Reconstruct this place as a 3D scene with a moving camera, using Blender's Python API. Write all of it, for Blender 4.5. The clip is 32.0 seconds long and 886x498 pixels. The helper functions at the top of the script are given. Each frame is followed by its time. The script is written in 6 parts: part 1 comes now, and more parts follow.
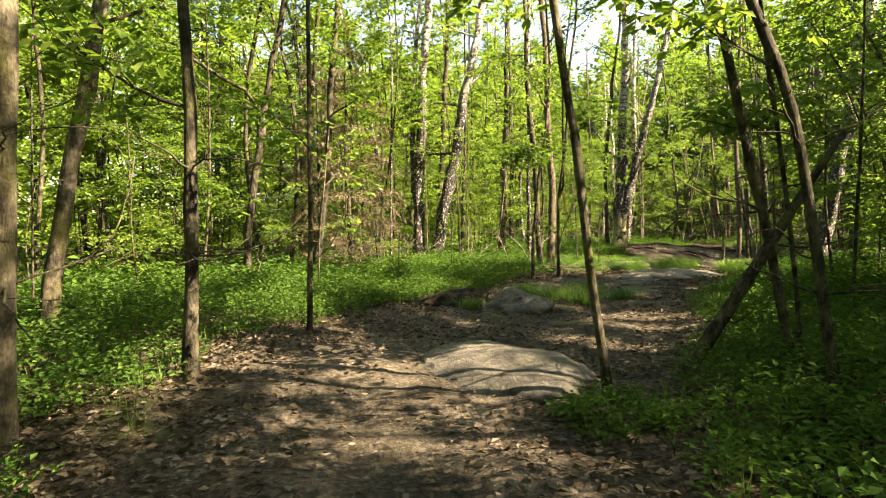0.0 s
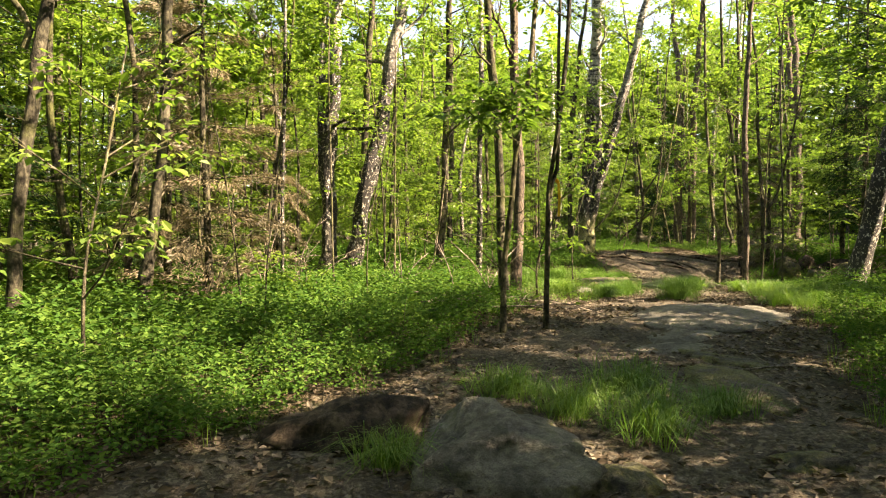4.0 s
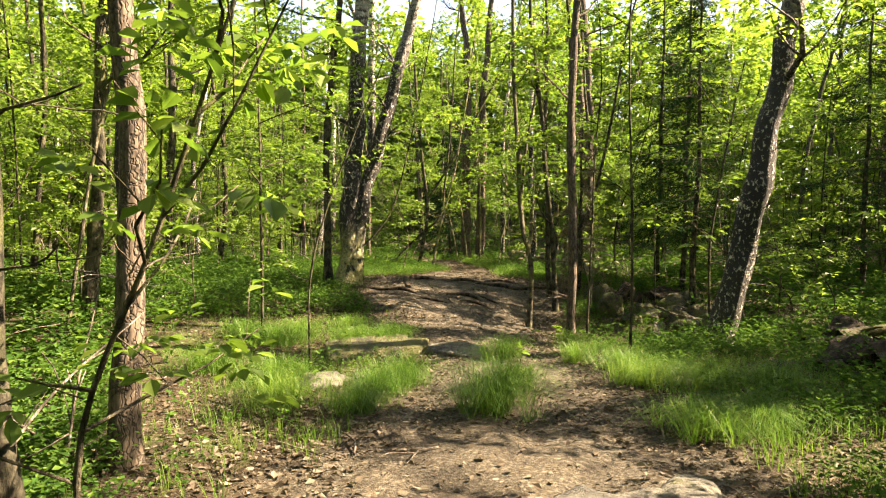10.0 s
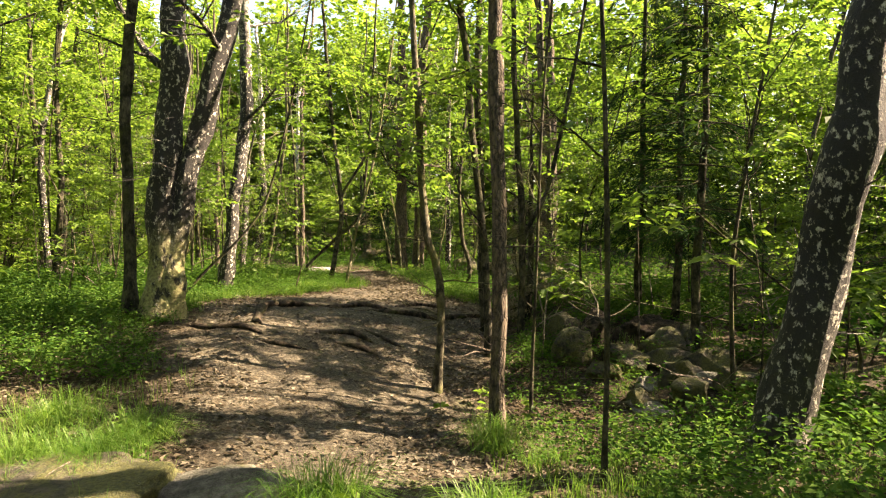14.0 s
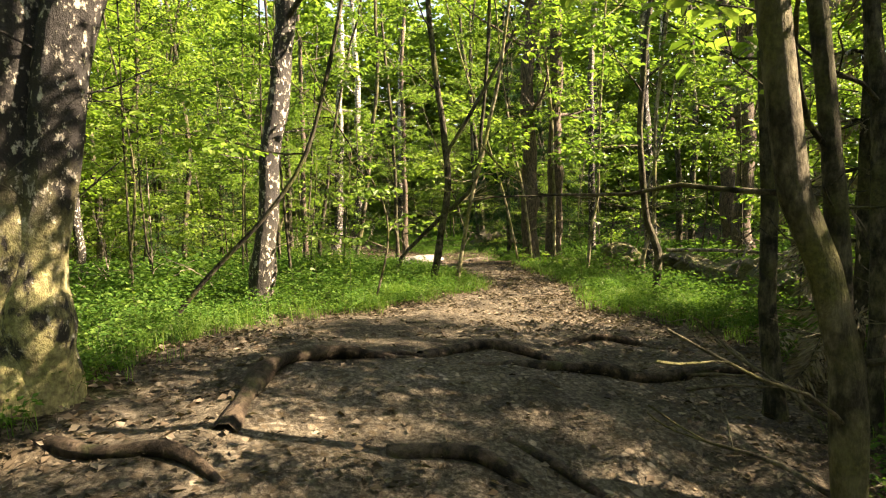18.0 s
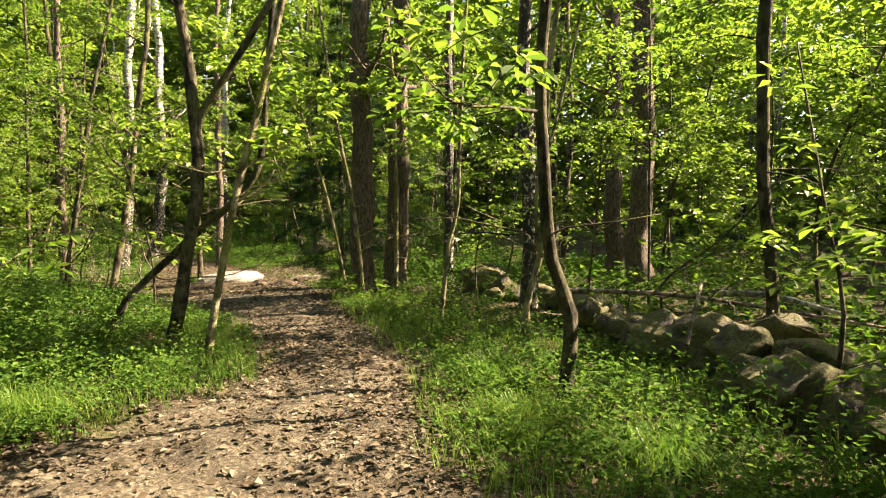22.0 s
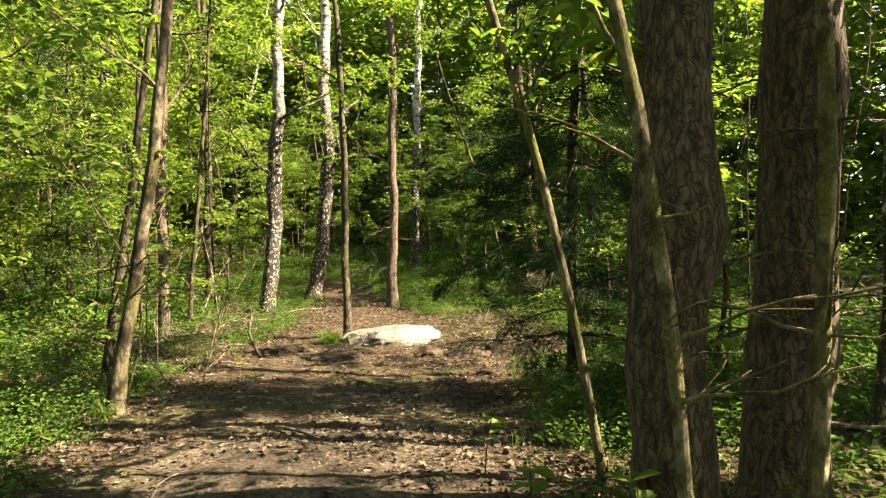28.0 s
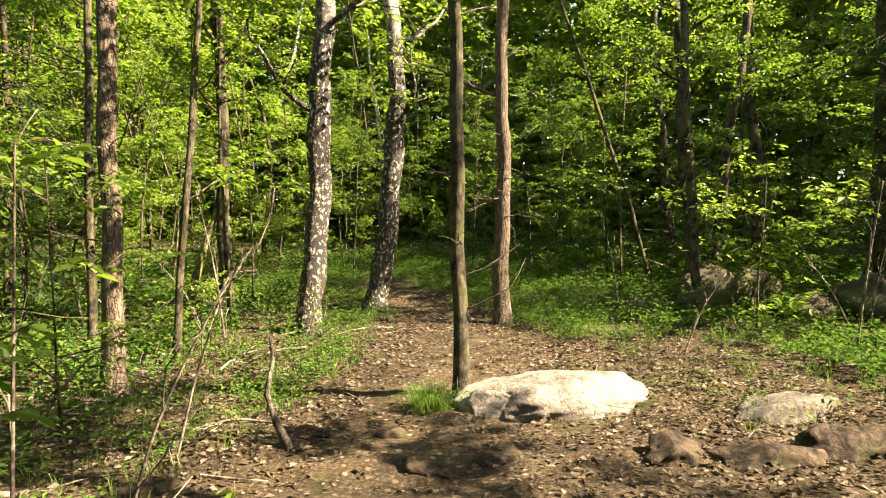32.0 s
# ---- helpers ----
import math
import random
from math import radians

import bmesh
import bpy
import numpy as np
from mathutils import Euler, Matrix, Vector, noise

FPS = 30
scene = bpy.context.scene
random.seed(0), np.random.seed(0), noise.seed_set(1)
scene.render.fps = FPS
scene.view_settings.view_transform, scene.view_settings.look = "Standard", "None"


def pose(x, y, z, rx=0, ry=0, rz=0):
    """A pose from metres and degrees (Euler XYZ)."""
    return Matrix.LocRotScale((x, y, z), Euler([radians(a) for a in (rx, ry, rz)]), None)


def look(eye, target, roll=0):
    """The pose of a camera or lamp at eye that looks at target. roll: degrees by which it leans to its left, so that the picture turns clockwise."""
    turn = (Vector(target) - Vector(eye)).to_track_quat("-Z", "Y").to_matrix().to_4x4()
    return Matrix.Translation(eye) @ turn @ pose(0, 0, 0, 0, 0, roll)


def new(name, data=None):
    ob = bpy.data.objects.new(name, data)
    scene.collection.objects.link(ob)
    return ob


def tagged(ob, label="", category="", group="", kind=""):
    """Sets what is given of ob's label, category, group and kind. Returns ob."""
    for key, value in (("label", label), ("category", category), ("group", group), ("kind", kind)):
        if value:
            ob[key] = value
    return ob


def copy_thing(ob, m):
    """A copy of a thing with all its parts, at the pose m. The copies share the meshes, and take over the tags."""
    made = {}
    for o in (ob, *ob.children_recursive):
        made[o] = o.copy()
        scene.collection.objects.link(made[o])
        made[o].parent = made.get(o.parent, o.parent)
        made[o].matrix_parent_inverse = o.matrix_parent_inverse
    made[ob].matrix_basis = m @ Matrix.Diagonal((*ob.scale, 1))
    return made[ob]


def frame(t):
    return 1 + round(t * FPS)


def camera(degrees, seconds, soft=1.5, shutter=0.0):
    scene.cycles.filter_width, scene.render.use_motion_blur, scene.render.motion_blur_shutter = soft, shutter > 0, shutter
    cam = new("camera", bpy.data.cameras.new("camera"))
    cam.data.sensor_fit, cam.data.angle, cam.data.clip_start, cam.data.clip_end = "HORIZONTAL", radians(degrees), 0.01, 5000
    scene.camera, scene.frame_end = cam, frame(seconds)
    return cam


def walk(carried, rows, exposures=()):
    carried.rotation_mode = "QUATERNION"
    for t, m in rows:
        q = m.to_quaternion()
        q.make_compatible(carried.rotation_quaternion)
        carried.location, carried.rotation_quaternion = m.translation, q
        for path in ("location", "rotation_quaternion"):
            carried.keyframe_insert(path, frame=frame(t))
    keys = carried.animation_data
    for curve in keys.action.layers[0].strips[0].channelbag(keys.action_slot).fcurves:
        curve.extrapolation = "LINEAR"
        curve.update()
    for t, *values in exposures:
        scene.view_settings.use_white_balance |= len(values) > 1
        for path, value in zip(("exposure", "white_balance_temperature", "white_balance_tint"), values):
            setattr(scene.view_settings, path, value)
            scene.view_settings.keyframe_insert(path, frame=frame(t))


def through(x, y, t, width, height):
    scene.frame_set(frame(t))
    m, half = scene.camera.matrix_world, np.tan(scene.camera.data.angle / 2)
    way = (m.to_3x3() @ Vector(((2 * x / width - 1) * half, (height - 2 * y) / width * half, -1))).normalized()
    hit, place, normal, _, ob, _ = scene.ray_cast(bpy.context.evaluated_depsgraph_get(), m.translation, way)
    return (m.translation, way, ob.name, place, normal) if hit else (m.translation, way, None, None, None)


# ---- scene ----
EXPO = 2.92; KELVIN = 8900; TINT = 20
cam = camera(70.3, 32.0, soft=1.15)
PATH = [
    (0, (-0.000, -0.000, 1.107), (-0.000, 1.999, 1.035), -1.1),
    (0.5, (-0.019, 0.741, 1.091), (-0.012, 2.740, 1.018), -1.1),
    (1, (-0.002, 1.395, 1.158), (0.006, 3.393, 1.084), -1.0),
    (1.5, (0.020, 2.060, 1.223), (0.039, 4.059, 1.145), -0.9),
    (2, (-0.063, 2.727, 1.285), (-0.039, 4.725, 1.204), -0.7),
    (2.5, (0.003, 3.242, 1.248), (0.055, 5.239, 1.156), -0.7),
    (3, (0.128, 3.931, 1.268), (0.242, 5.925, 1.173), -0.5),
    (3.5, (0.298, 4.636, 1.264), (0.469, 6.626, 1.168), -0.3),
    (5.5, (0.369, 7.119, 1.359), (0.649, 9.098, 1.286), -0.3),
    (6, (0.395, 7.702, 1.264), (0.703, 9.677, 1.193), -0.2),
    (6.5, (0.532, 8.263, 1.208), (0.903, 10.227, 1.127), -0.0),
    (7, (0.688, 8.754, 1.236), (1.147, 10.699, 1.155), 0.1),
    (7.5, (0.857, 9.100, 1.308), (1.431, 11.014, 1.232), 0.3),
    (8, (1.207, 9.427, 1.354), (1.855, 11.318, 1.277), 0.4),
    (8.5, (1.491, 9.723, 1.459), (2.212, 11.587, 1.379), 0.4),
    (9, (1.866, 10.248, 1.416), (2.625, 12.096, 1.325), 0.5),
    (9.5, (2.283, 10.640, 1.474), (3.103, 12.461, 1.379), 0.7),
    (10, (2.812, 11.139, 1.581), (3.669, 12.944, 1.490), 0.7),
    (10.5, (3.281, 11.690, 1.495), (4.165, 13.482, 1.423), 0.9),
    (11, (3.772, 12.224, 1.560), (4.680, 14.005, 1.495), 1.0),
    (11.5, (4.082, 12.773, 1.562), (4.996, 14.551, 1.501), 0.9),
    (12, (4.440, 13.155, 1.686), (5.342, 14.939, 1.624), 0.9),
    (12.5, (4.867, 13.525, 1.686), (5.793, 15.296, 1.627), 0.9),
    (13, (5.263, 13.948, 1.624), (6.196, 15.716, 1.563), 0.9),
    (13.5, (5.694, 14.375, 1.545), (6.636, 16.138, 1.483), 1.0),
    (15.5, (7.222, 16.538, 1.333), (8.103, 18.329, 1.211), -0.9),
    (16, (7.591, 17.267, 1.283), (8.453, 19.068, 1.166), -1.0),
    (16.5, (7.756, 17.961, 1.225), (8.545, 19.795, 1.110), -1.3),
    (17, (7.896, 18.638, 1.277), (8.582, 20.513, 1.162), -0.7),
    (17.5, (7.959, 19.291, 1.283), (8.602, 21.182, 1.166), -0.9),
    (18, (7.905, 19.984, 1.270), (8.520, 21.883, 1.142), -0.7),
    (18.5, (7.972, 20.645, 1.156), (8.580, 22.546, 1.025), -0.8),
    (19, (8.069, 21.446, 1.113), (8.680, 23.346, 0.978), -0.8),
    (19.5, (8.239, 21.891, 1.189), (8.880, 23.780, 1.046), -0.6),
    (20, (8.627, 22.361, 1.288), (9.381, 24.208, 1.146), -0.5),
    (20.5, (8.908, 22.741, 1.302), (9.739, 24.555, 1.159), -0.2),
    (21, (9.429, 23.159, 1.273), (10.386, 24.910, 1.138), 0.3),
    (21.5, (9.917, 23.569, 1.235), (10.911, 25.299, 1.103), 0.4),
    (22, (10.325, 23.961, 1.414), (11.346, 25.676, 1.286), 0.6),
    (22.5, (10.776, 24.332, 1.436), (11.789, 26.052, 1.312), 0.6),
    (23, (11.036, 24.832, 1.446), (12.014, 26.573, 1.324), 0.7),
    (23.5, (11.359, 25.298, 1.402), (12.272, 27.074, 1.281), 0.3),
    (24, (11.676, 25.983, 1.442), (12.532, 27.786, 1.316), 0.1),
    (24.5, (11.791, 26.443, 1.486), (12.552, 28.288, 1.357), -0.5),
    (26.5, (12.681, 28.673, 1.635), (13.255, 30.586, 1.527), 0.6),
    (27, (12.832, 29.481, 1.615), (13.316, 31.419, 1.527), 0.5),
    (27.5, (12.999, 30.238, 1.505), (13.454, 32.184, 1.431), 0.3),
    (28, (12.921, 31.073, 1.400), (13.322, 33.031, 1.325), 0.2),
    (28.5, (12.845, 31.681, 1.390), (13.216, 33.645, 1.325), 0.3),
    (29, (12.818, 32.511, 1.336), (13.173, 34.479, 1.275), 0.2),
    (29.5, (12.786, 33.259, 1.265), (13.060, 35.239, 1.199), -0.1),
    (30, (12.670, 34.045, 1.166), (12.925, 36.027, 1.093), -0.1),
    (30.5, (12.525, 34.754, 1.100), (12.774, 36.738, 1.026), -0.1),
    (31, (12.444, 35.495, 1.009), (12.687, 37.479, 0.936), -0.1),
    (31.5, (12.486, 36.217, 0.998), (12.745, 38.198, 0.923), -0.1),
    (32, (12.527, 36.959, 0.907), (12.803, 38.938, 0.835), 0.0),
]
walk(cam, [(t, look(eye, target, roll)) for t, eye, target, roll in PATH], [(0, EXPO, KELVIN, TINT), (32, EXPO, KELVIN, TINT)])

# ---------- light ----------
SUN_TO = Vector((0.92, -0.30, 0.80)).normalized()
elev, azim = math.asin(SUN_TO.z), math.atan2(SUN_TO.x, SUN_TO.y)
world = bpy.data.worlds.new("world")
scene.world = world
world.use_nodes = True
wt = world.node_tree
sky = wt.nodes.new("ShaderNodeTexSky")
sky.sky_type, sky.sun_disc, sky.sun_elevation, sky.sun_rotation = "NISHITA", False, elev, azim
wt.links.new(sky.outputs[0], wt.nodes["Background"].inputs[0])
wt.nodes["Background"].inputs[1].default_value = 0.068
sun = new("sun", bpy.data.lights.new("sun", "SUN"))
sun.data.energy, sun.data.angle, sun.data.color = 5.0, radians(0.5), (1.0, 0.93, 0.80)
sun.matrix_world = look(SUN_TO * 60, (0, 0, 0))

rng = np.random.default_rng(7)
PY = random.Random(11)


# ---------- materials ----------
def material(name):
    m = bpy.data.materials.new(name)
    m.use_nodes = True
    t = m.node_tree
    return m, t, t.nodes["Principled BSDF"], t.nodes["Material Output"]


def node(t, kind, **sets):
    n = t.nodes.new(kind)
    for k, v in sets.items():
        if k in n.inputs:
            n.inputs[k].default_value = v
    return n


def noise_of(t, scale, detail=4.0, stretch=None, rough=0.6):
    co = t.nodes.new("ShaderNodeTexCoord")
    n = node(t, "ShaderNodeTexNoise", Scale=scale, Detail=detail, Roughness=rough)
    if stretch:
        mp = t.nodes.new("ShaderNodeMapping")
        mp.inputs["Scale"].default_value = stretch
        t.links.new(co.outputs["Object"], mp.inputs[0])
        t.links.new(mp.outputs[0], n.inputs["Vector"])
    else:
        t.links.new(co.outputs["Object"], n.inputs["Vector"])
    return n


def ramp(t, source, *stops):
    r = t.nodes.new("ShaderNodeValToRGB")
    el = r.color_ramp.elements
    while len(el) < len(stops):
        el.new(0.5)
    for e, (p, c) in zip(el, stops):
        e.position, e.color = p, (*c, 1.0)
    t.links.new(source, r.inputs[0])
    return r


def grey(p):
    return (p, p, p)


def blend(t, factor, a, b, how="MIX"):
    m = t.nodes.new("ShaderNodeMix")
    m.data_type, m.blend_type = "RGBA", how
    for val, i in ((factor, 0), (a, 6), (b, 7)):
        if hasattr(val, "is_linked"):
            t.links.new(val, m.inputs[i])
        else:
            m.inputs[i].default_value = val if i == 0 else (*val, 1.0)
    return m.outputs[2]


def bump(t, p, source, strength, distance=0.02):
    b = node(t, "ShaderNodeBump", Strength=strength, Distance=distance)
    t.links.new(source, b.inputs["Height"])
    t.links.new(b.outputs[0], p.inputs["Normal"])
    return b


def leaf_material(name, dark, mid, light, through=0.45, gloss=0.45):
    m, t, p, out = material(name)
    g = t.nodes.new("ShaderNodeNewGeometry")
    info = t.nodes.new("ShaderNodeObjectInfo")
    add = t.nodes.new("ShaderNodeMath")
    add.operation = "MULTIPLY_ADD"
    t.links.new(info.outputs["Random"], add.inputs[0])
    add.inputs[1].default_value = 0.35
    sc = t.nodes.new("ShaderNodeMath")
    sc.operation = "MULTIPLY"
    sc.inputs[1].default_value = 0.7
    t.links.new(g.outputs["Random Per Island"], sc.inputs[0])
    t.links.new(sc.outputs[0], add.inputs[2])
    r = ramp(t, add.outputs[0], (0.0, dark), (0.5, mid), (1.0, light))
    p.inputs["Roughness"].default_value = gloss
    p.inputs["Specular IOR Level"].default_value = 0.25 if gloss < 0.75 else 0.04
    t.links.new(r.outputs[0], p.inputs["Base Color"])
    tr = t.nodes.new("ShaderNodeBsdfTranslucent")
    bright = blend(t, 1.0, r.outputs[0], (1.35, 1.5, 0.9), "MULTIPLY")
    t.links.new(bright, tr.inputs[0])
    mx = t.nodes.new("ShaderNodeMixShader")
    mx.inputs[0].default_value = through
    t.links.new(p.outputs[0], mx.inputs[1])
    t.links.new(tr.outputs[0], mx.inputs[2])
    t.links.new(mx.outputs[0], out.inputs[0])
    return m


def bark_material(name, dark, light, moss, moss_at, scale=26.0, stretch=(1, 1, 0.16), depth=0.9):
    """Ridged bark: fine vertical cracks, blotches of lichen, and moss in patches."""
    m, t, p, out = material(name)
    n = noise_of(t, scale * 1.4, 7, (stretch[0], stretch[1], stretch[2] * 0.75), 0.7)
    big = noise_of(t, 2.3, 3)
    r = ramp(t, n.outputs[0], (0.33, dark), (0.50, tuple(0.55 * a + 0.45 * b for a, b in zip(dark, light))), (0.70, light))
    blot = ramp(t, noise_of(t, 8.0, 5, (1, 1, 0.7), 0.65).outputs[0], (0.42, grey(0.3)), (0.5, grey(0.8)), (0.58, grey(1.5)))
    c = blend(t, 1.0, r.outputs[0], blot.outputs[0], "MULTIPLY")
    k = ramp(t, big.outputs[0], (moss_at, grey(0)), (moss_at + 0.14, grey(0.85)))
    mossy = blend(t, ramp(t, noise_of(t, 60, 4).outputs[0], (0.35, grey(0)), (0.65, grey(1))).outputs[0], tuple(v * 0.45 for v in moss), tuple(v * 1.25 for v in moss))
    c = blend(t, k.outputs[0], c, mossy)
    t.links.new(c, p.inputs["Base Color"])
    p.inputs["Roughness"].default_value = 0.92
    p.inputs["Specular IOR Level"].default_value = 0.2
    bump(t, p, n.outputs[0], depth, 0.03)
    return m


def birch_material(name="birch_bark", crust=0.06):
    m, t, p, out = material(name)
    marks = noise_of(t, 7.0, 6, (0.7, 0.7, 1.6), 0.7)
    r = ramp(t, marks.outputs[0], (0.42, (0.03, 0.026, 0.022)), (0.455, (0.13, 0.11, 0.09)), (0.49, (0.42, 0.39, 0.33)), (0.7, (0.66, 0.63, 0.56)))
    plates = noise_of(t, 19.0, 7, (1.0, 1.0, 0.7), 0.72)
    r2 = ramp(t, plates.outputs[0], (0.53, (0.012, 0.01, 0.008)), (0.56, (0.035, 0.029, 0.022)), (0.585, (0.36, 0.33, 0.27)), (0.7, (0.6, 0.57, 0.5)))
    lichen = ramp(t, noise_of(t, 4.5, 6, (1, 1, 0.7), 0.7).outputs[0], (0.42, grey(0)), (0.5, grey(1)))
    co = t.nodes.new("ShaderNodeTexCoord")
    sep = t.nodes.new("ShaderNodeSeparateXYZ")
    t.links.new(co.outputs["Object"], sep.inputs[0])
    wob = node(t, "ShaderNodeMath")
    wob.operation = "MULTIPLY_ADD"
    t.links.new(noise_of(t, 1.6, 3).outputs[0], wob.inputs[0])
    wob.inputs[1].default_value = 3.0
    t.links.new(sep.outputs[2], wob.inputs[2])
    k = t.nodes.new("ShaderNodeMapRange")
    k.inputs[1].default_value, k.inputs[2].default_value = 5.6, 9.5
    t.links.new(wob.outputs[0], k.inputs[0])
    low = t.nodes.new("ShaderNodeMapRange")
    low.inputs[1].default_value, low.inputs[2].default_value, low.inputs[3].default_value, low.inputs[4].default_value = 1.9, 3.0, crust, 0.0
    t.links.new(wob.outputs[0], low.inputs[0])
    crusty = t.nodes.new("ShaderNodeMath")
    crusty.operation = "MULTIPLY"
    t.links.new(low.outputs[0], crusty.inputs[0])
    t.links.new(lichen.outputs[0], crusty.inputs[1])
    c = blend(t, k.outputs[0], r2.outputs[0], r.outputs[0])
    c = blend(t, crusty.outputs[0], c, blend(t, ramp(t, noise_of(t, 30, 5).outputs[0], (0.35, grey(0)), (0.65, grey(1))).outputs[0], (0.14, 0.12, 0.05), (0.36, 0.34, 0.15)))
    t.links.new(c, p.inputs["Base Color"])
    p.inputs["Roughness"].default_value = 0.75
    bump(t, p, plates.outputs[0], 0.9, 0.04)
    return m


def pine_material():
    m, t, p, out = material("pine_bark")
    co = t.nodes.new("ShaderNodeTexCoord")
    mp = t.nodes.new("ShaderNodeMapping")
    mp.inputs["Scale"].default_value = (1, 1, 0.2)
    t.links.new(co.outputs["Object"], mp.inputs[0])
    warp = noise_of(t, 6, 3)
    mixv = t.nodes.new("ShaderNodeMix")
    mixv.data_type = "RGBA"
    mixv.inputs[0].default_value = 0.12
    t.links.new(mp.outputs[0], mixv.inputs[6])
    t.links.new(warp.outputs["Color"], mixv.inputs[7])
    v = node(t, "ShaderNodeTexVoronoi", Scale=30.0)
    v.feature = "DISTANCE_TO_EDGE"
    t.links.new(mixv.outputs[2], v.inputs["Vector"])
    n = noise_of(t, 30, 5, (1, 1, 0.3))
    c = ramp(t, n.outputs[0], (0.36, (0.04, 0.03, 0.022)), (0.64, (0.17, 0.128, 0.09)))
    e = ramp(t, v.outputs[0], (0.0, grey(0.38)), (0.16, grey(1)))
    t.links.new(blend(t, 1.0, c.outputs[0], e.outputs[0], "MULTIPLY"), p.inputs["Base Color"])
    p.inputs["Roughness"].default_value = 0.95
    bump(t, p, e.outputs[0], 0.8, 0.02)
    return m


OAK_BARK = bark_material("dark_bark", (0.02, 0.018, 0.012), (0.1, 0.09, 0.062), (0.09, 0.095, 0.034), 0.51, 26, (1, 1, 0.5))
GREY_BARK = bark_material("grey_bark", (0.036, 0.032, 0.021), (0.155, 0.138, 0.095), (0.11, 0.112, 0.038), 0.48, 26, (1, 1, 0.55))
PALE_BARK = bark_material("pale_sapling_bark", (0.1, 0.088, 0.052), (0.3, 0.27, 0.185), (0.17, 0.18, 0.05), 0.46, 30, (1, 1, 0.5))
BIRCH_BARK = birch_material()
LICHEN_BIRCH = birch_material("lichened_birch_bark", 1.0)
PINE_BARK = pine_material()
DEAD_WOOD = bark_material("dead_wood", (0.09, 0.073, 0.056), (0.28, 0.24, 0.195), (0.1, 0.11, 0.05), 0.68)
LEAF_BRIGHT = leaf_material("bright_leaf", (0.055, 0.103, 0.019), (0.126, 0.2, 0.036), (0.225, 0.295, 0.068), 0.55)
LEAF_OAK = leaf_material("oak_leaf", (0.047, 0.098, 0.02), (0.099, 0.17, 0.031), (0.182, 0.25, 0.054), 0.52)
LEAF_BILBERRY = leaf_material("bilberry_leaf", (0.022, 0.066, 0.015), (0.046, 0.107, 0.021), (0.1, 0.165, 0.034), 0.38, 0.8)
LEAF_GRASS = leaf_material("grass_blade", (0.036, 0.1, 0.017), (0.075, 0.16, 0.026), (0.16, 0.235, 0.05), 0.4)
NEEDLE = leaf_material("spruce_needle", (0.012, 0.035, 0.014), (0.022, 0.055, 0.02), (0.035, 0.07, 0.024), 0.12, 0.8)
LITTER = leaf_material("fallen_leaf", (0.03, 0.023, 0.015), (0.078, 0.062, 0.044), (0.22, 0.188, 0.145), 0.1, 0.75)


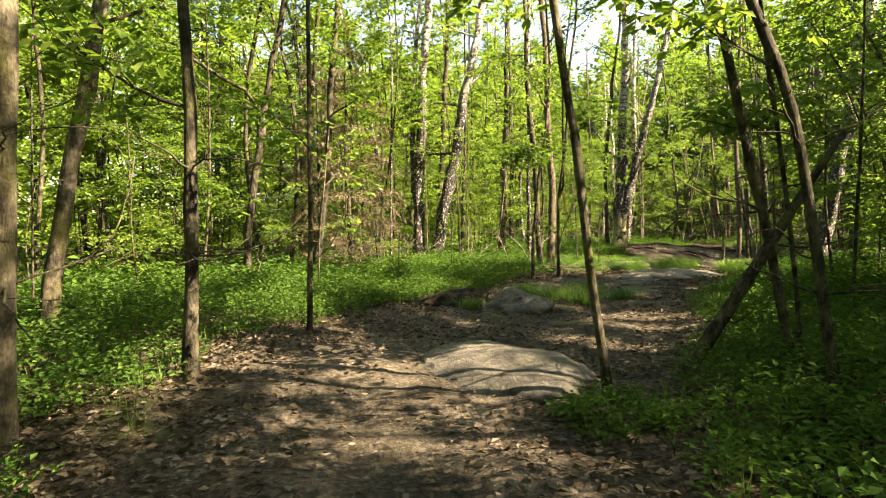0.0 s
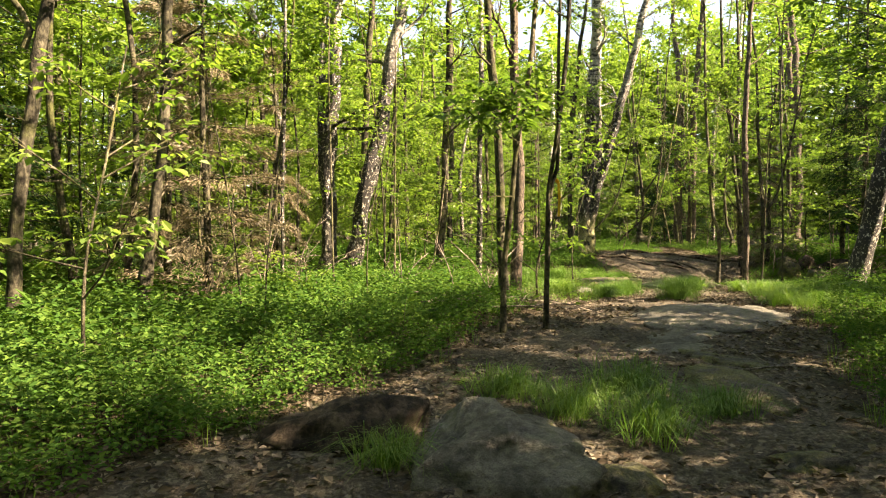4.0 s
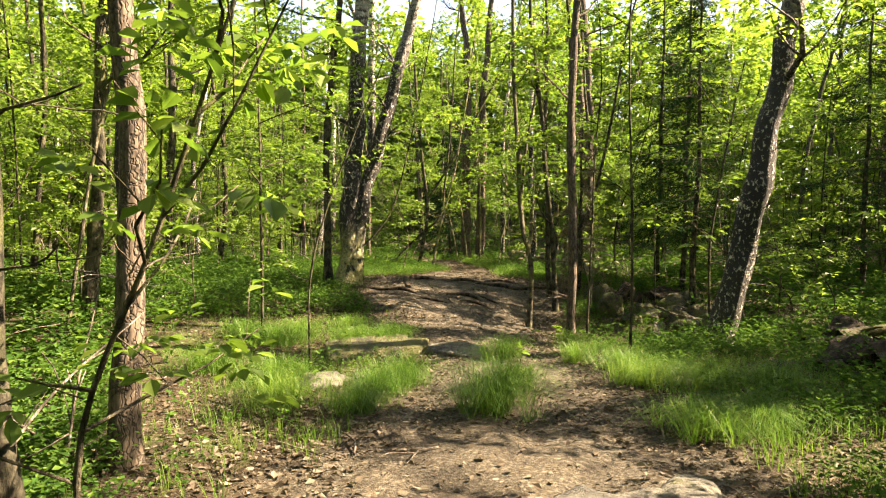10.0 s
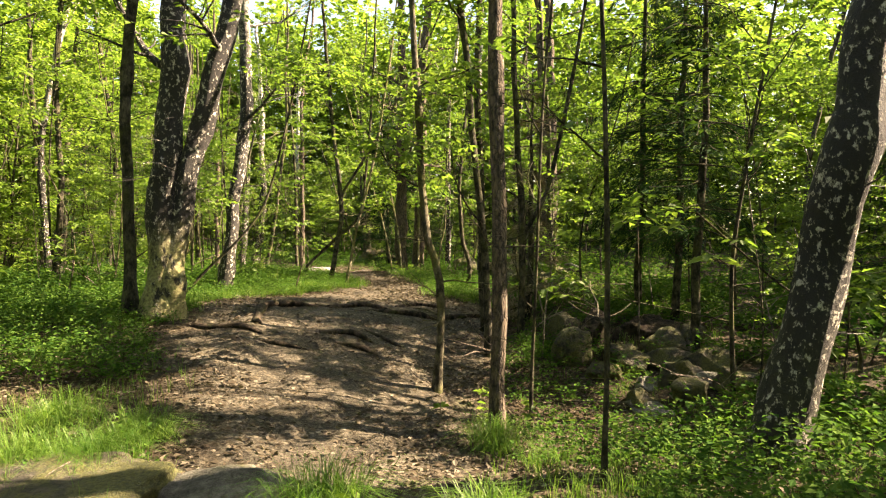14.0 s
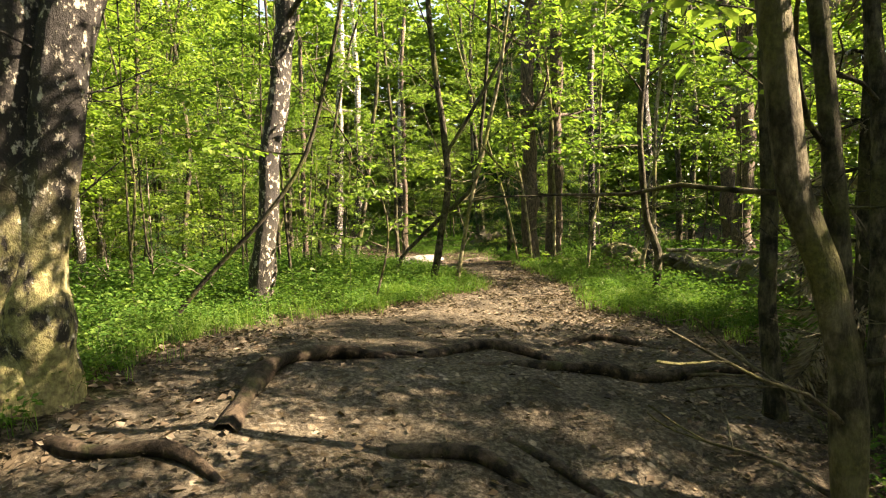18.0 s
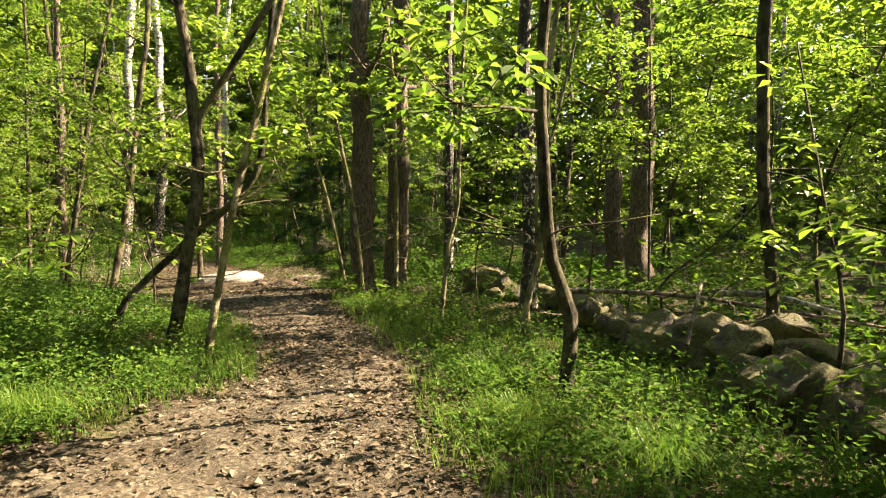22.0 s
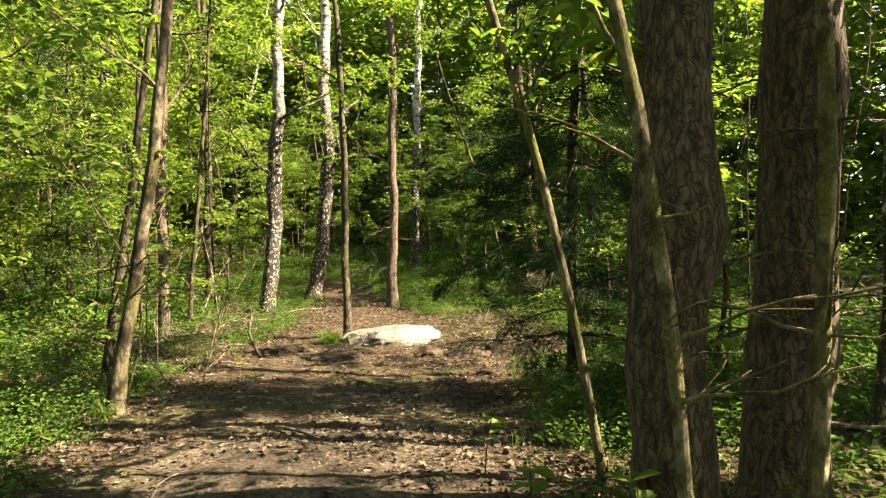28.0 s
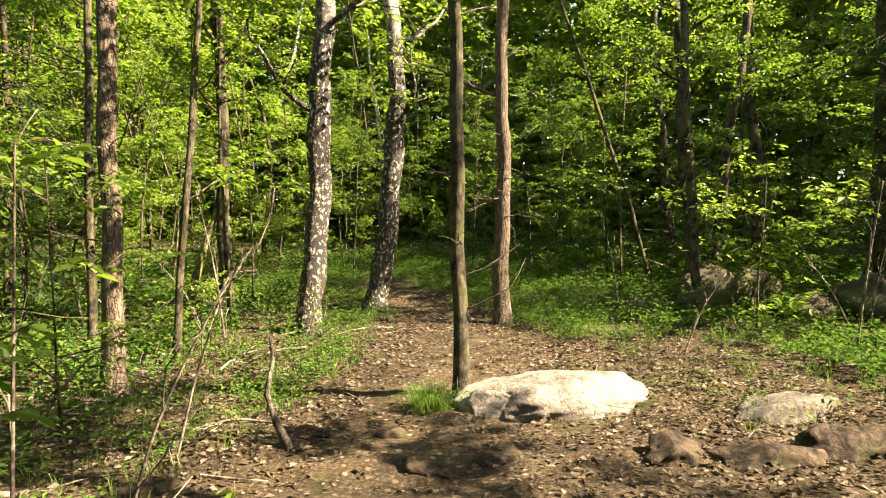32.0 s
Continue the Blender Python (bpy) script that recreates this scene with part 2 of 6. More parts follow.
def ground_material():
    m, t, p, out = material("forest_floor")
    fine = noise_of(t, 34, 8, None, 0.7)
    mid = noise_of(t, 4.0, 6)
    big = noise_of(t, 0.7, 4)
    humus = ramp(t, fine.outputs[0], (0.36, (0.014, 0.01, 0.006)), (0.52, (0.05, 0.037, 0.021)), (0.68, (0.13, 0.1, 0.06)))
    trod = ramp(t, fine.outputs[0], (0.36, (0.028, 0.023, 0.016)), (0.52, (0.08, 0.069, 0.05)), (0.7, (0.2, 0.178, 0.14)))
    a = t.nodes.new("ShaderNodeAttribute")
    a.attribute_name = "trod"
    wear = t.nodes.new("ShaderNodeMath")
    wear.operation = "MULTIPLY_ADD"
    t.links.new(mid.outputs[0], wear.inputs[0])
    wear.inputs[1].default_value = 0.7
    t.links.new(a.outputs["Fac"], wear.inputs[2])
    k = ramp(t, wear.outputs[0], (0.55, grey(0)), (0.95, grey(1)))
    c = blend(t, k.outputs[0], humus.outputs[0], trod.outputs[0])
    moss = ramp(t, big.outputs[0], (0.52, grey(0)), (0.62, grey(0.75)))
    mk = blend(t, k.outputs[0], moss.outputs[0], (0, 0, 0))
    c = blend(t, mk, c, (0.055, 0.085, 0.018))
    co = t.nodes.new("ShaderNodeTexCoord")
    wv = t.nodes.new("ShaderNodeMix")
    wv.data_type = "RGBA"
    wv.inputs[0].default_value = 0.06
    t.links.new(co.outputs["Object"], wv.inputs[6])
    t.links.new(noise_of(t, 9, 3).outputs["Color"], wv.inputs[7])
    flakes = node(t, "ShaderNodeTexVoronoi", Scale=19.0, Randomness=1.0)
    t.links.new(wv.outputs[2], flakes.inputs["Vector"])
    one = t.nodes.new("ShaderNodeSeparateColor")
    t.links.new(flakes.outputs["Color"], one.inputs[0])
    tint = ramp(t, one.outputs[0], (0.0, (0.03, 0.022, 0.011)), (0.5, (0.085, 0.066, 0.042)), (0.85, (0.18, 0.148, 0.105)), (1.0, (0.33, 0.285, 0.21)))
    shape = ramp(t, flakes.outputs["Distance"], (0.36, grey(1)), (0.5, grey(0)))
    some = ramp(t, one.outputs[1], (0.35, grey(0)), (0.45, grey(1)))
    patchy = ramp(t, noise_of(t, 1.3, 4).outputs[0], (0.40, grey(0.1)), (0.55, grey(0.95)))
    c = blend(t, blend(t, 1.0, blend(t, 1.0, shape.outputs[0], some.outputs[0], "MULTIPLY"), patchy.outputs[0], "MULTIPLY"), c, tint.outputs[0])
    damp = ramp(t, noise_of(t, 2.1, 6, None, 0.68).outputs[0], (0.36, grey(0.38)), (0.5, grey(0.85)), (0.64, grey(1.2)))
    c = blend(t, 0.9, c, damp.outputs[0], "MULTIPLY")
    t.links.new(c, p.inputs["Base Color"])
    p.inputs["Roughness"].default_value = 0.95
    p.inputs["Specular IOR Level"].default_value = 0.15
    high = t.nodes.new("ShaderNodeMath")
    high.operation = "MULTIPLY_ADD"
    t.links.new(one.outputs[2], high.inputs[0])
    high.inputs[1].default_value = 0.5
    t.links.new(fine.outputs[0], high.inputs[2])
    bump(t, p, high.outputs[0], 0.9, 0.025)
    return m


def rock_material(name, dark, light, moss_at):
    m, t, p, out = material(name)
    n = noise_of(t, 22, 8, None, 0.7)
    sp = noise_of(t, 120, 2)
    c = ramp(t, n.outputs[0], (0.3, dark), (0.7, light)).outputs[0]
    c = blend(t, 0.5, c, ramp(t, sp.outputs[0], (0.35, grey(0.5)), (0.65, grey(1.0))).outputs[0], "MULTIPLY")
    c = blend(t, 0.9, c, ramp(t, noise_of(t, 2.6, 7, None, 0.7).outputs[0], (0.4, grey(0.28)), (0.6, grey(1.0))).outputs[0], "MULTIPLY")
    k = ramp(t, noise_of(t, 3.2, 6).outputs[0], (moss_at, grey(0)), (moss_at + 0.1, grey(0.9)))
    c = blend(t, k.outputs[0], c, blend(t, ramp(t, noise_of(t, 45, 5).outputs[0], (0.35, grey(0)), (0.65, grey(1))).outputs[0], (0.035, 0.042, 0.012), (0.12, 0.115, 0.03)))
    t.links.new(c, p.inputs["Base Color"])
    p.inputs["Roughness"].default_value = 0.88
    bump(t, p, n.outputs[0], 1.0, 0.05)
    return m


FLOOR = ground_material()
GRANITE = rock_material("weathered_granite", (0.08, 0.075, 0.056), (0.25, 0.235, 0.185), 0.6)
# Pale granite lightened further: the sunlight on these stones is put into the colour.
SUNLIT_GRANITE = rock_material("sunlit_granite", (0.17, 0.158, 0.13), (0.46, 0.435, 0.37), 0.63)
MOSS_ROCK = rock_material("mossy_fieldstone", (0.04, 0.035, 0.024), (0.18, 0.155, 0.11), 0.41)


# ---------- mesh helpers ----------
def mesh_of(name, verts, faces, smooth=True):
    me = bpy.data.meshes.new(name)
    verts = np.asarray(verts, np.float32)
    if isinstance(faces, np.ndarray):
        n, k = faces.shape
        me.vertices.add(len(verts))
        me.vertices.foreach_set("co", verts.ravel())
        me.loops.add(n * k)
        me.loops.foreach_set("vertex_index", faces.astype(np.int32).ravel())
        me.polygons.add(n)
        me.polygons.foreach_set("loop_start", np.arange(0, n * k, k, dtype=np.int32))
        me.update(calc_edges=True)
    else:
        me.from_pydata(verts.tolist(), [], faces)
    me.polygons.foreach_set("use_smooth", np.full(len(me.polygons), smooth))
    return me


def part(name, shape, mat, parent=None, label="", smooth=True):
    me = shape if isinstance(shape, bpy.types.Mesh) else mesh_of(name, shape[0], shape[1], smooth)
    if not me.materials:
        me.materials.append(mat)
    ob = new(name, me)
    if parent:
        ob.parent = parent
    if label:
        ob["label"] = label
    return ob


def spline(ctrl, step):
    c = [Vector(p) for p in ctrl]
    c = [c[0] * 2 - c[1]] + c + [c[-1] * 2 - c[-2]]
    out = []
    for a, b, d, e in zip(c, c[1:], c[2:], c[3:]):
        k = max(1, int((d - b).length / step))
        for i in range(k):
            u = i / k
            out.append(0.5 * (2 * b + (d - a) * u + (2 * a - 5 * b + 4 * d - e) * u * u + (3 * b - a - 3 * d + e) * u**3))
    out.append(c[-2])
    return np.array([tuple(p) for p in out])


def tube(points, radii, sides=8, lump=0.0, seed=0.0, taper=True):
    """A tapered tube round a line; lump: unevenness as a share of the radius."""
    P = np.asarray(points, float)
    R = np.asarray(radii, float)
    n = len(P)
    d = np.gradient(P, axis=0)
    d /= np.linalg.norm(d, axis=1)[:, None] + 1e-9
    ref = np.array([1.0, 0.13, 0.07]) if abs(d[0][0]) < 0.8 else np.array([0.1, 1.0, 0.1])
    s = np.cross(d, ref)
    s /= np.linalg.norm(s, axis=1)[:, None]
    q = np.cross(d, s)
    a = np.arange(sides) * 2 * math.pi / sides
    k = np.ones((n, sides))
    if lump:
        i = np.arange(n)[:, None]
        k += lump * (np.sin(2 * a + seed + i * 0.35) * 0.5 + np.sin(3 * a - i * 0.23 + seed * 2) * 0.35 + np.sin(i * 0.9 + 5 * a + seed) * 0.3)
    V = P[:, None] + (s[:, None] * np.cos(a)[None, :, None] + q[:, None] * np.sin(a)[None, :, None]) * (R[:, None] * k)[..., None]
    V = np.concatenate([V.reshape(-1, 3), P[-1:] + d[-1:] * R[-1]])
    f = []
    for i in range(n - 1):
        for j in range(sides):
            b, c = i * sides + j, i * sides + (j + 1) % sides
            f.append((b, c, c + sides, b + sides))
    top = n * sides
    f += [((n - 1) * sides + j, (n - 1) * sides + (j + 1) % sides, top) for j in range(sides)]
    return V, f


def merge(shapes):
    V, F, o = [], [], 0
    for v, f in shapes:
        V.append(np.asarray(v))
        F += [tuple(i + o for i in q) for q in f]
        o += len(v)
    return np.concatenate(V), F


def leaves(at, way, size, slim=0.55, r=None, flat=0.6, broad=False):
    """Small folded blades, one quad each, from their foot at `at` along `way`."""
    r = r or rng
    n = len(at)
    way = way / (np.linalg.norm(way, axis=1)[:, None] + 1e-9)
    up = np.stack([r.normal(0, 1 - flat, n), r.normal(0, 1 - flat, n), np.ones(n)], 1)
    side = np.cross(way, up)
    side /= np.linalg.norm(side, axis=1)[:, None] + 1e-9
    nor = np.cross(side, way)
    L, W = size[:, None], (size * slim)[:, None] * 0.5
    if broad:
        lift = nor * W * 0.3
        V = np.stack([at, at + way * L * 0.32 + side * W * 0.7 + lift, at + way * L * 0.7 + side * W + lift, at + way * L - nor * L * 0.12,
                      at + way * L * 0.7 - side * W + lift, at + way * L * 0.32 - side * W * 0.7 + lift], 1)
        q = np.arange(n)[:, None] * 6
        return V.reshape(-1, 3), np.concatenate([q + np.array([0, 1, 2, 3]), q + np.array([0, 3, 4, 5])])
    V = np.stack([at, at + way * L * 0.45 + side * W + nor * W * 0.35, at + way * L - nor * L * 0.08, at + way * L * 0.45 - side * W + nor * W * 0.35], 1)
    return V.reshape(-1, 3), np.arange(4 * n).reshape(n, 4)


def joined(batches):
    V, F, o = [], [], 0
    for v, f in batches:
        V.append(v)
        F.append(f + o)
        o += len(v)
    return np.concatenate(V), np.concatenate(F)


# ---------- the lie of the land ----------
def hump(x, y, cx, cy, s, a):
    return a * np.exp(-((x - cx) ** 2 + (y - cy) ** 2) / (2 * s * s))


def step(a, b, v):
    k = np.clip((v - a) / (b - a), 0, 1)
    return k * k * (3 - 2 * k)


def land(x, y):
    x, y = np.asarray(x, float), np.asarray(y, float)
    z = -0.05 + hump(x, y, 10.6, 20.4, 2.0, -0.58) + hump(x, y, 5.5, 18.3, 2.4, -0.2) + hump(x, y, 8, 24.3, 2.0, 0.32)
    z = z + hump(x, y, -2, 6, 2.2, 0.16) + hump(x, y, 2, 12.5, 2, 0.12) + hump(x, y, 0, 7.2, 1.2, -0.12)
    z = z - 0.72 * step(33, 41.5, y) + hump(x, y, 27, 56, 8, 0.8)
    away = np.hypot(np.maximum(np.abs(x - 7) - 16, 0), np.maximum(np.abs(y - 24) - 30, 0))
    return z + 0.05 * np.minimum(away, 60)


def rough(x, y):
    x, y = np.asarray(x, float), np.asarray(y, float)
    lumps = 0.022 * np.sin(x * 3.7 + 2.1 * np.sin(y * 2.3 + 0.6)) * np.sin(y * 4.4 + 1.7 * np.sin(x * 2.9)) + 0.011 * np.sin(x * 9.7 + 2 * np.sin(y * 5.1)) * np.sin(y * 8.3 + 2 * np.sin(x * 6.7 + 1))
    return lumps + 0.025 * np.sin(x * 2.1 + 1.3 * np.sin(y * 1.3)) * np.cos(y * 1.9 + np.sin(x * 1.1)) + 0.012 * np.sin(x * 5.3 + y * 3.1) * np.sin(y * 6.1 - x * 2.2)


def land_at(x, y):
    return land(x, y) + rough(x, y)


TRAIL = np.array([(-0.6, -4), (-0.4, 2), (0.0, 5.2), (0.9, 7.5), (2.3, 10), (3.5, 12), (4.7, 14), (6.4, 16.6), (7.7, 19.4), (8.5, 22.3),
                  (10.0, 25.0), (10.9, 27.2), (12.3, 29), (12.8, 31), (12.85, 33), (12.9, 36), (13.4, 40), (14.0, 44), (14.0, 48), (13.4, 53)])
WIDE = np.array([1.0, 1.0, 1.75, 2.0, 1.5, 1.6, 1.6, 1.25, 1.1, 1.8, 2.4, 1.2, 0.62, 0.65, 0.85, 1.6, 2.2, 1.3, 0.7, 0.4])


def trail_gap(x, y):
    """Distance from the edge of the trail; negative on it."""
    best = np.full(np.shape(x), 1e9)
    for (a, b), (c, d), wa, wb in zip(TRAIL, TRAIL[1:], WIDE, WIDE[1:]):
        L2 = (c - a) ** 2 + (d - b) ** 2
        u = np.clip(((x - a) * (c - a) + (y - b) * (d - b)) / L2, 0, 1)
        best = np.minimum(best, np.hypot(x - a - u * (c - a), y - b - u * (d - b)) - (wa + u * (wb - wa)))
    return best


def build_ground():
    def axis(lo, hi, fine_lo, fine_hi, s):
        mid = np.arange(fine_lo, fine_hi, s)
        out = [s * 1.25**k for k in range(1, 60)]
        up = fine_hi + np.cumsum(out)
        dn = fine_lo - np.cumsum(out)
        return np.concatenate([dn[dn > lo][::-1], mid, up[up < hi]])

    X = axis(-900, 900, -6, 22, 0.11)
    Y = axis(-900, 900, 0.5, 52, 0.11)
    gx, gy = np.meshgrid(X, Y)
    gz = land_at(gx, gy)
    ny, nx = gx.shape
    V = np.stack([gx, gy, gz], -1).reshape(-1, 3)
    i = np.arange(ny - 1)[:, None] * nx + np.arange(nx - 1)
    F = np.stack([i, i + 1, i + 1 + nx, i + nx], -1).reshape(-1, 4)
    ob = part("ground", (V, F), FLOOR)
    at = ob.data.attributes.new("trod", "FLOAT", "POINT")
    at.data.foreach_set("value", (np.clip(0.45 - trail_gap(gx, gy) * 0.7, 0, 1) * (1 - 0.75 * step(33.5, 38, gy))).astype(np.float32).ravel())
    tagged(ob, "forest floor of brown soil and leaf litter with a trodden trail", "ground", kind="structure")


build_ground()


# ---------- trees ----------
def thing(name, x, y, z, label, category, group=""):
    ob = new(name)
    ob.location = (x, y, z)
    ob.empty_display_size = 0.2
    return tagged(ob, label, category, group)


def limb(rnd, start, heading, length, r0, rise=0.25, sag=0.0, kinks=5):
    """A crooked branch line with its radii."""
    p, d, pts = Vector(start), Vector(heading).normalized(), [Vector(start)]
    for i in range(kinks):
        d = (d + Vector((rnd.gauss(0, 0.22), rnd.gauss(0, 0.22), rnd.gauss(0, 0.14) + rise * 0.25 - sag * 0.25))).normalized()
        p = p + d * (length / kinks)
        pts.append(p.copy())
    return np.array([tuple(v) for v in pts]), np.linspace(r0, max(0.004, r0 * 0.22), len(pts))


def twiggy(rnd, line, radii, twigs, length, sides=6):
    """A branch with side twigs as one mesh, and the twig lines."""
    shapes, lines = [tube(line, radii, sides)], [line]
    for _ in range(twigs):
        i = rnd.randrange(1, len(line) - 1)
        u = rnd.random()
        s = line[i] * (1 - u) + line[i + 1] * u
        d = line[i + 1] - line[i]
        d = d / np.linalg.norm(d)
        a = rnd.choice((-1, 1)) * rnd.uniform(0.6, 1.2)
        h = (d[0] * math.cos(a) - d[1] * math.sin(a), d[0] * math.sin(a) + d[1] * math.cos(a), d[2] * 0.6 + rnd.gauss(0.05, 0.2))
        tl, tr = limb(rnd, s, h, length * rnd.uniform(0.5, 1.1), radii[i] * 0.45, 0.1, 0, 4 if sides > 4 else 2)
        shapes.append(tube(tl, tr, 4 if sides > 4 else 3))
        lines.append(tl)
    return merge(shapes), lines


def leafy(r, lines, count, size, spread=0.22, broad=False):
    """Leaves in flat sprays of seven, set along twig lines and at their tips."""
    if not lines or count < 1:
        return None
    per = 7
    groups = max(1, count // per)
    w = np.array([np.linalg.norm(np.diff(l, axis=0), axis=1).sum() for l in lines])
    pick = r.choice(len(lines), groups, p=w / w.sum())
    at, way = [], []
    for k, n in zip(*np.unique(pick, return_counts=True)):
        l = lines[k]
        u = r.uniform(0.3, 1.0, n) ** 0.6 * (len(l) - 1)
        i = np.minimum(u.astype(int), len(l) - 2)
        f = (u - i)[:, None]
        p = l[i] * (1 - f) + l[i + 1] * f
        d = l[i + 1] - l[i]
        o = np.stack([r.normal(0, spread, n), r.normal(0, spread, n), r.normal(0.0, spread * 0.35, n)], 1)
        at.append(p + o)
        way.append(d / (np.linalg.norm(d, axis=1)[:, None] + 1e-9))
    at, way = np.concatenate(at), np.concatenate(way)
    n = len(at)
    turn = np.arctan2(way[:, 1], way[:, 0])[:, None] + r.normal(0, 0.7, (n, 1)) + np.linspace(-1.9, 1.9, per) + r.normal(0, 0.25, (n, per))
    tilt = r.normal(0, 0.28, (n, 1))
    heading = np.stack([np.cos(turn), np.sin(turn), tilt * np.cos(turn) + r.normal(-0.22, 0.22, (n, per))], -1)
    along = (np.linspace(-1, 1, per) ** 2)[None, :, None] * way[:, None] * size * -0.9
    foot = at[:, None] + along + heading * size * r.uniform(0.1, 0.5, (n, per, 1))
    return leaves(foot.reshape(-1, 3), heading.reshape(-1, 3), r.uniform(0.7, 1.25, n * per) * size, 0.58, r, flat=0.72, broad=broad)


def trunk_line(ctrl, height):
    """The trunk's line, carried on upwards from the last known point."""
    c = [Vector(p) for p in ctrl]
    d = (c[-1] - c[-2]).normalized()
    top = c[-1]
    while top.z < height:
        d = (d + Vector((PY.gauss(0, 0.05), PY.gauss(0, 0.05), 0.12))).normalized()
        top = top + d * 1.1
        c.append(top)
    return spline(c, 0.2 if len(ctrl) > 3 or height < 8 else 0.3)


def trunk_shape(line, r0, sides=14, flare=0.5, thin=0.35, seed=0.0):
    h = line[:, 2] - line[0, 2]
    ph = seed * 1.7
    live = np.clip(h / 0.8, 0, 1) * r0
    line[:, 0] += live * (0.2 * np.sin(h * 1.9 + ph) + 0.12 * np.sin(h * 5.1 + ph * 2))
    line[:, 1] += live * (0.2 * np.cos(h * 1.6 + ph * 1.3) + 0.12 * np.sin(h * 4.3 + ph))
    R = r0 * (1 - (1 - thin) * np.clip(h / max(h[-1], 1), 0, 1)) * (1 + flare * np.exp(-h / 0.22))
    for kn in range(5):
        at = (math.sin(ph * 3 + kn * 2.4) * 0.5 + 0.5) * min(h[-1], 5.0)
        R = R * (1 + 0.16 * np.exp(-(((h - at) / 0.12) ** 2)))
    return tube(line, R, sides, 0.10, seed), R


def tree(kind, ctrl, r0, height, label, category="tree", leaf_n=1500, leaf=0.10, low=2.2, limbs=6, reach=1.8, bark=None, flare=0.5, seed=0, coarse=False, raw=False, forks=()):
    """One standing tree on its foot ctrl[0]; ctrl are points on its trunk in the world."""
    rnd, r = random.Random(seed * 13 + 5), np.random.default_rng(seed + 100)
    x, y = ctrl[0][0], ctrl[0][1]
    z = float(land_at(x, y))
    root = None if raw else thing({"birch": "birch_tree", "pine": "pine_tree"}.get(kind, "tree"), x, y, z, label, category)
    local = [(0, 0, -0.12)] + [(p[0] - x, p[1] - y, p[2] - z) for p in ctrl if p[2] - z > 0.3]
    line = trunk_line(local, height)
    shape, R = trunk_shape(line, r0, (7 if coarse else 16) if r0 > 0.09 else (5 if coarse else 10), flare, 0.4, seed)
    mat = bark or {"birch": BIRCH_BARK, "pine": PINE_BARK}.get(kind, OAK_BARK)
    if not raw:
        part("trunk", shape, mat, root)
    lines, gathered = [], []
    for fork, fr in forks:
        fl = trunk_line([(p[0] - x, p[1] - y, p[2] - z) for p in fork], height * 0.8)
        part("stem", tube(fl, fr * (1 - 0.55 * np.linspace(0, 1, len(fl))), 10, 0.08, seed), mat, root)
        lines.append(fl[len(fl) // 2:])
    H = line[-1, 2]
    for i in range(limbs):
        h = low + (H - low) * (i + rnd.random() * 0.8) / limbs * 0.92
        k = int(np.argmin(np.abs(line[:, 2] - h)))
        a = rnd.uniform(0, 2 * math.pi)
        L = reach * rnd.uniform(0.6, 1.15)
        bl, br = limb(rnd, line[k], (math.cos(a), math.sin(a), rnd.uniform(0.1, 0.7)), L, max(0.010, R[k] * 0.33), 0.2, 0, 3 if coarse else 7)
        s, ls = twiggy(rnd, bl, br, (1 if raw else 2) if coarse else 7, L * 0.5, (3 if raw else 4) if coarse else 6)
        if raw:
            gathered.append(s)
        else:
            part("branch", s, mat, root)
        lines += ls
    for i in range(0 if coarse or r0 < 0.03 else 6):
        k = int(np.argmin(np.abs(line[:, 2] - rnd.uniform(0.7, max(low, 1.6)))))
        a = rnd.uniform(0, 2 * math.pi)
        L = rnd.uniform(0.3, 0.9)
        bl, br = limb(rnd, line[k], (math.cos(a), math.sin(a), rnd.uniform(-0.15, 0.5)), L, rnd.uniform(0.006, 0.012), 0.1, 0.05, 5)
        s, ls = twiggy(rnd, bl, br, 3, L * 0.5, 5)
        part("twig", s, mat, root)
    f = leafy(r, lines, leaf_n, leaf, 0.2 if coarse else 0.18, leaf < 0.101 and not raw)
    if raw:
        return merge([shape, *(gathered if height > 2 else [])]), f
    if f:
        part("crown", f, LEAF_BRIGHT if kind == "birch" else LEAF_OAK, root, "fresh green leaves", smooth=False)
    return root


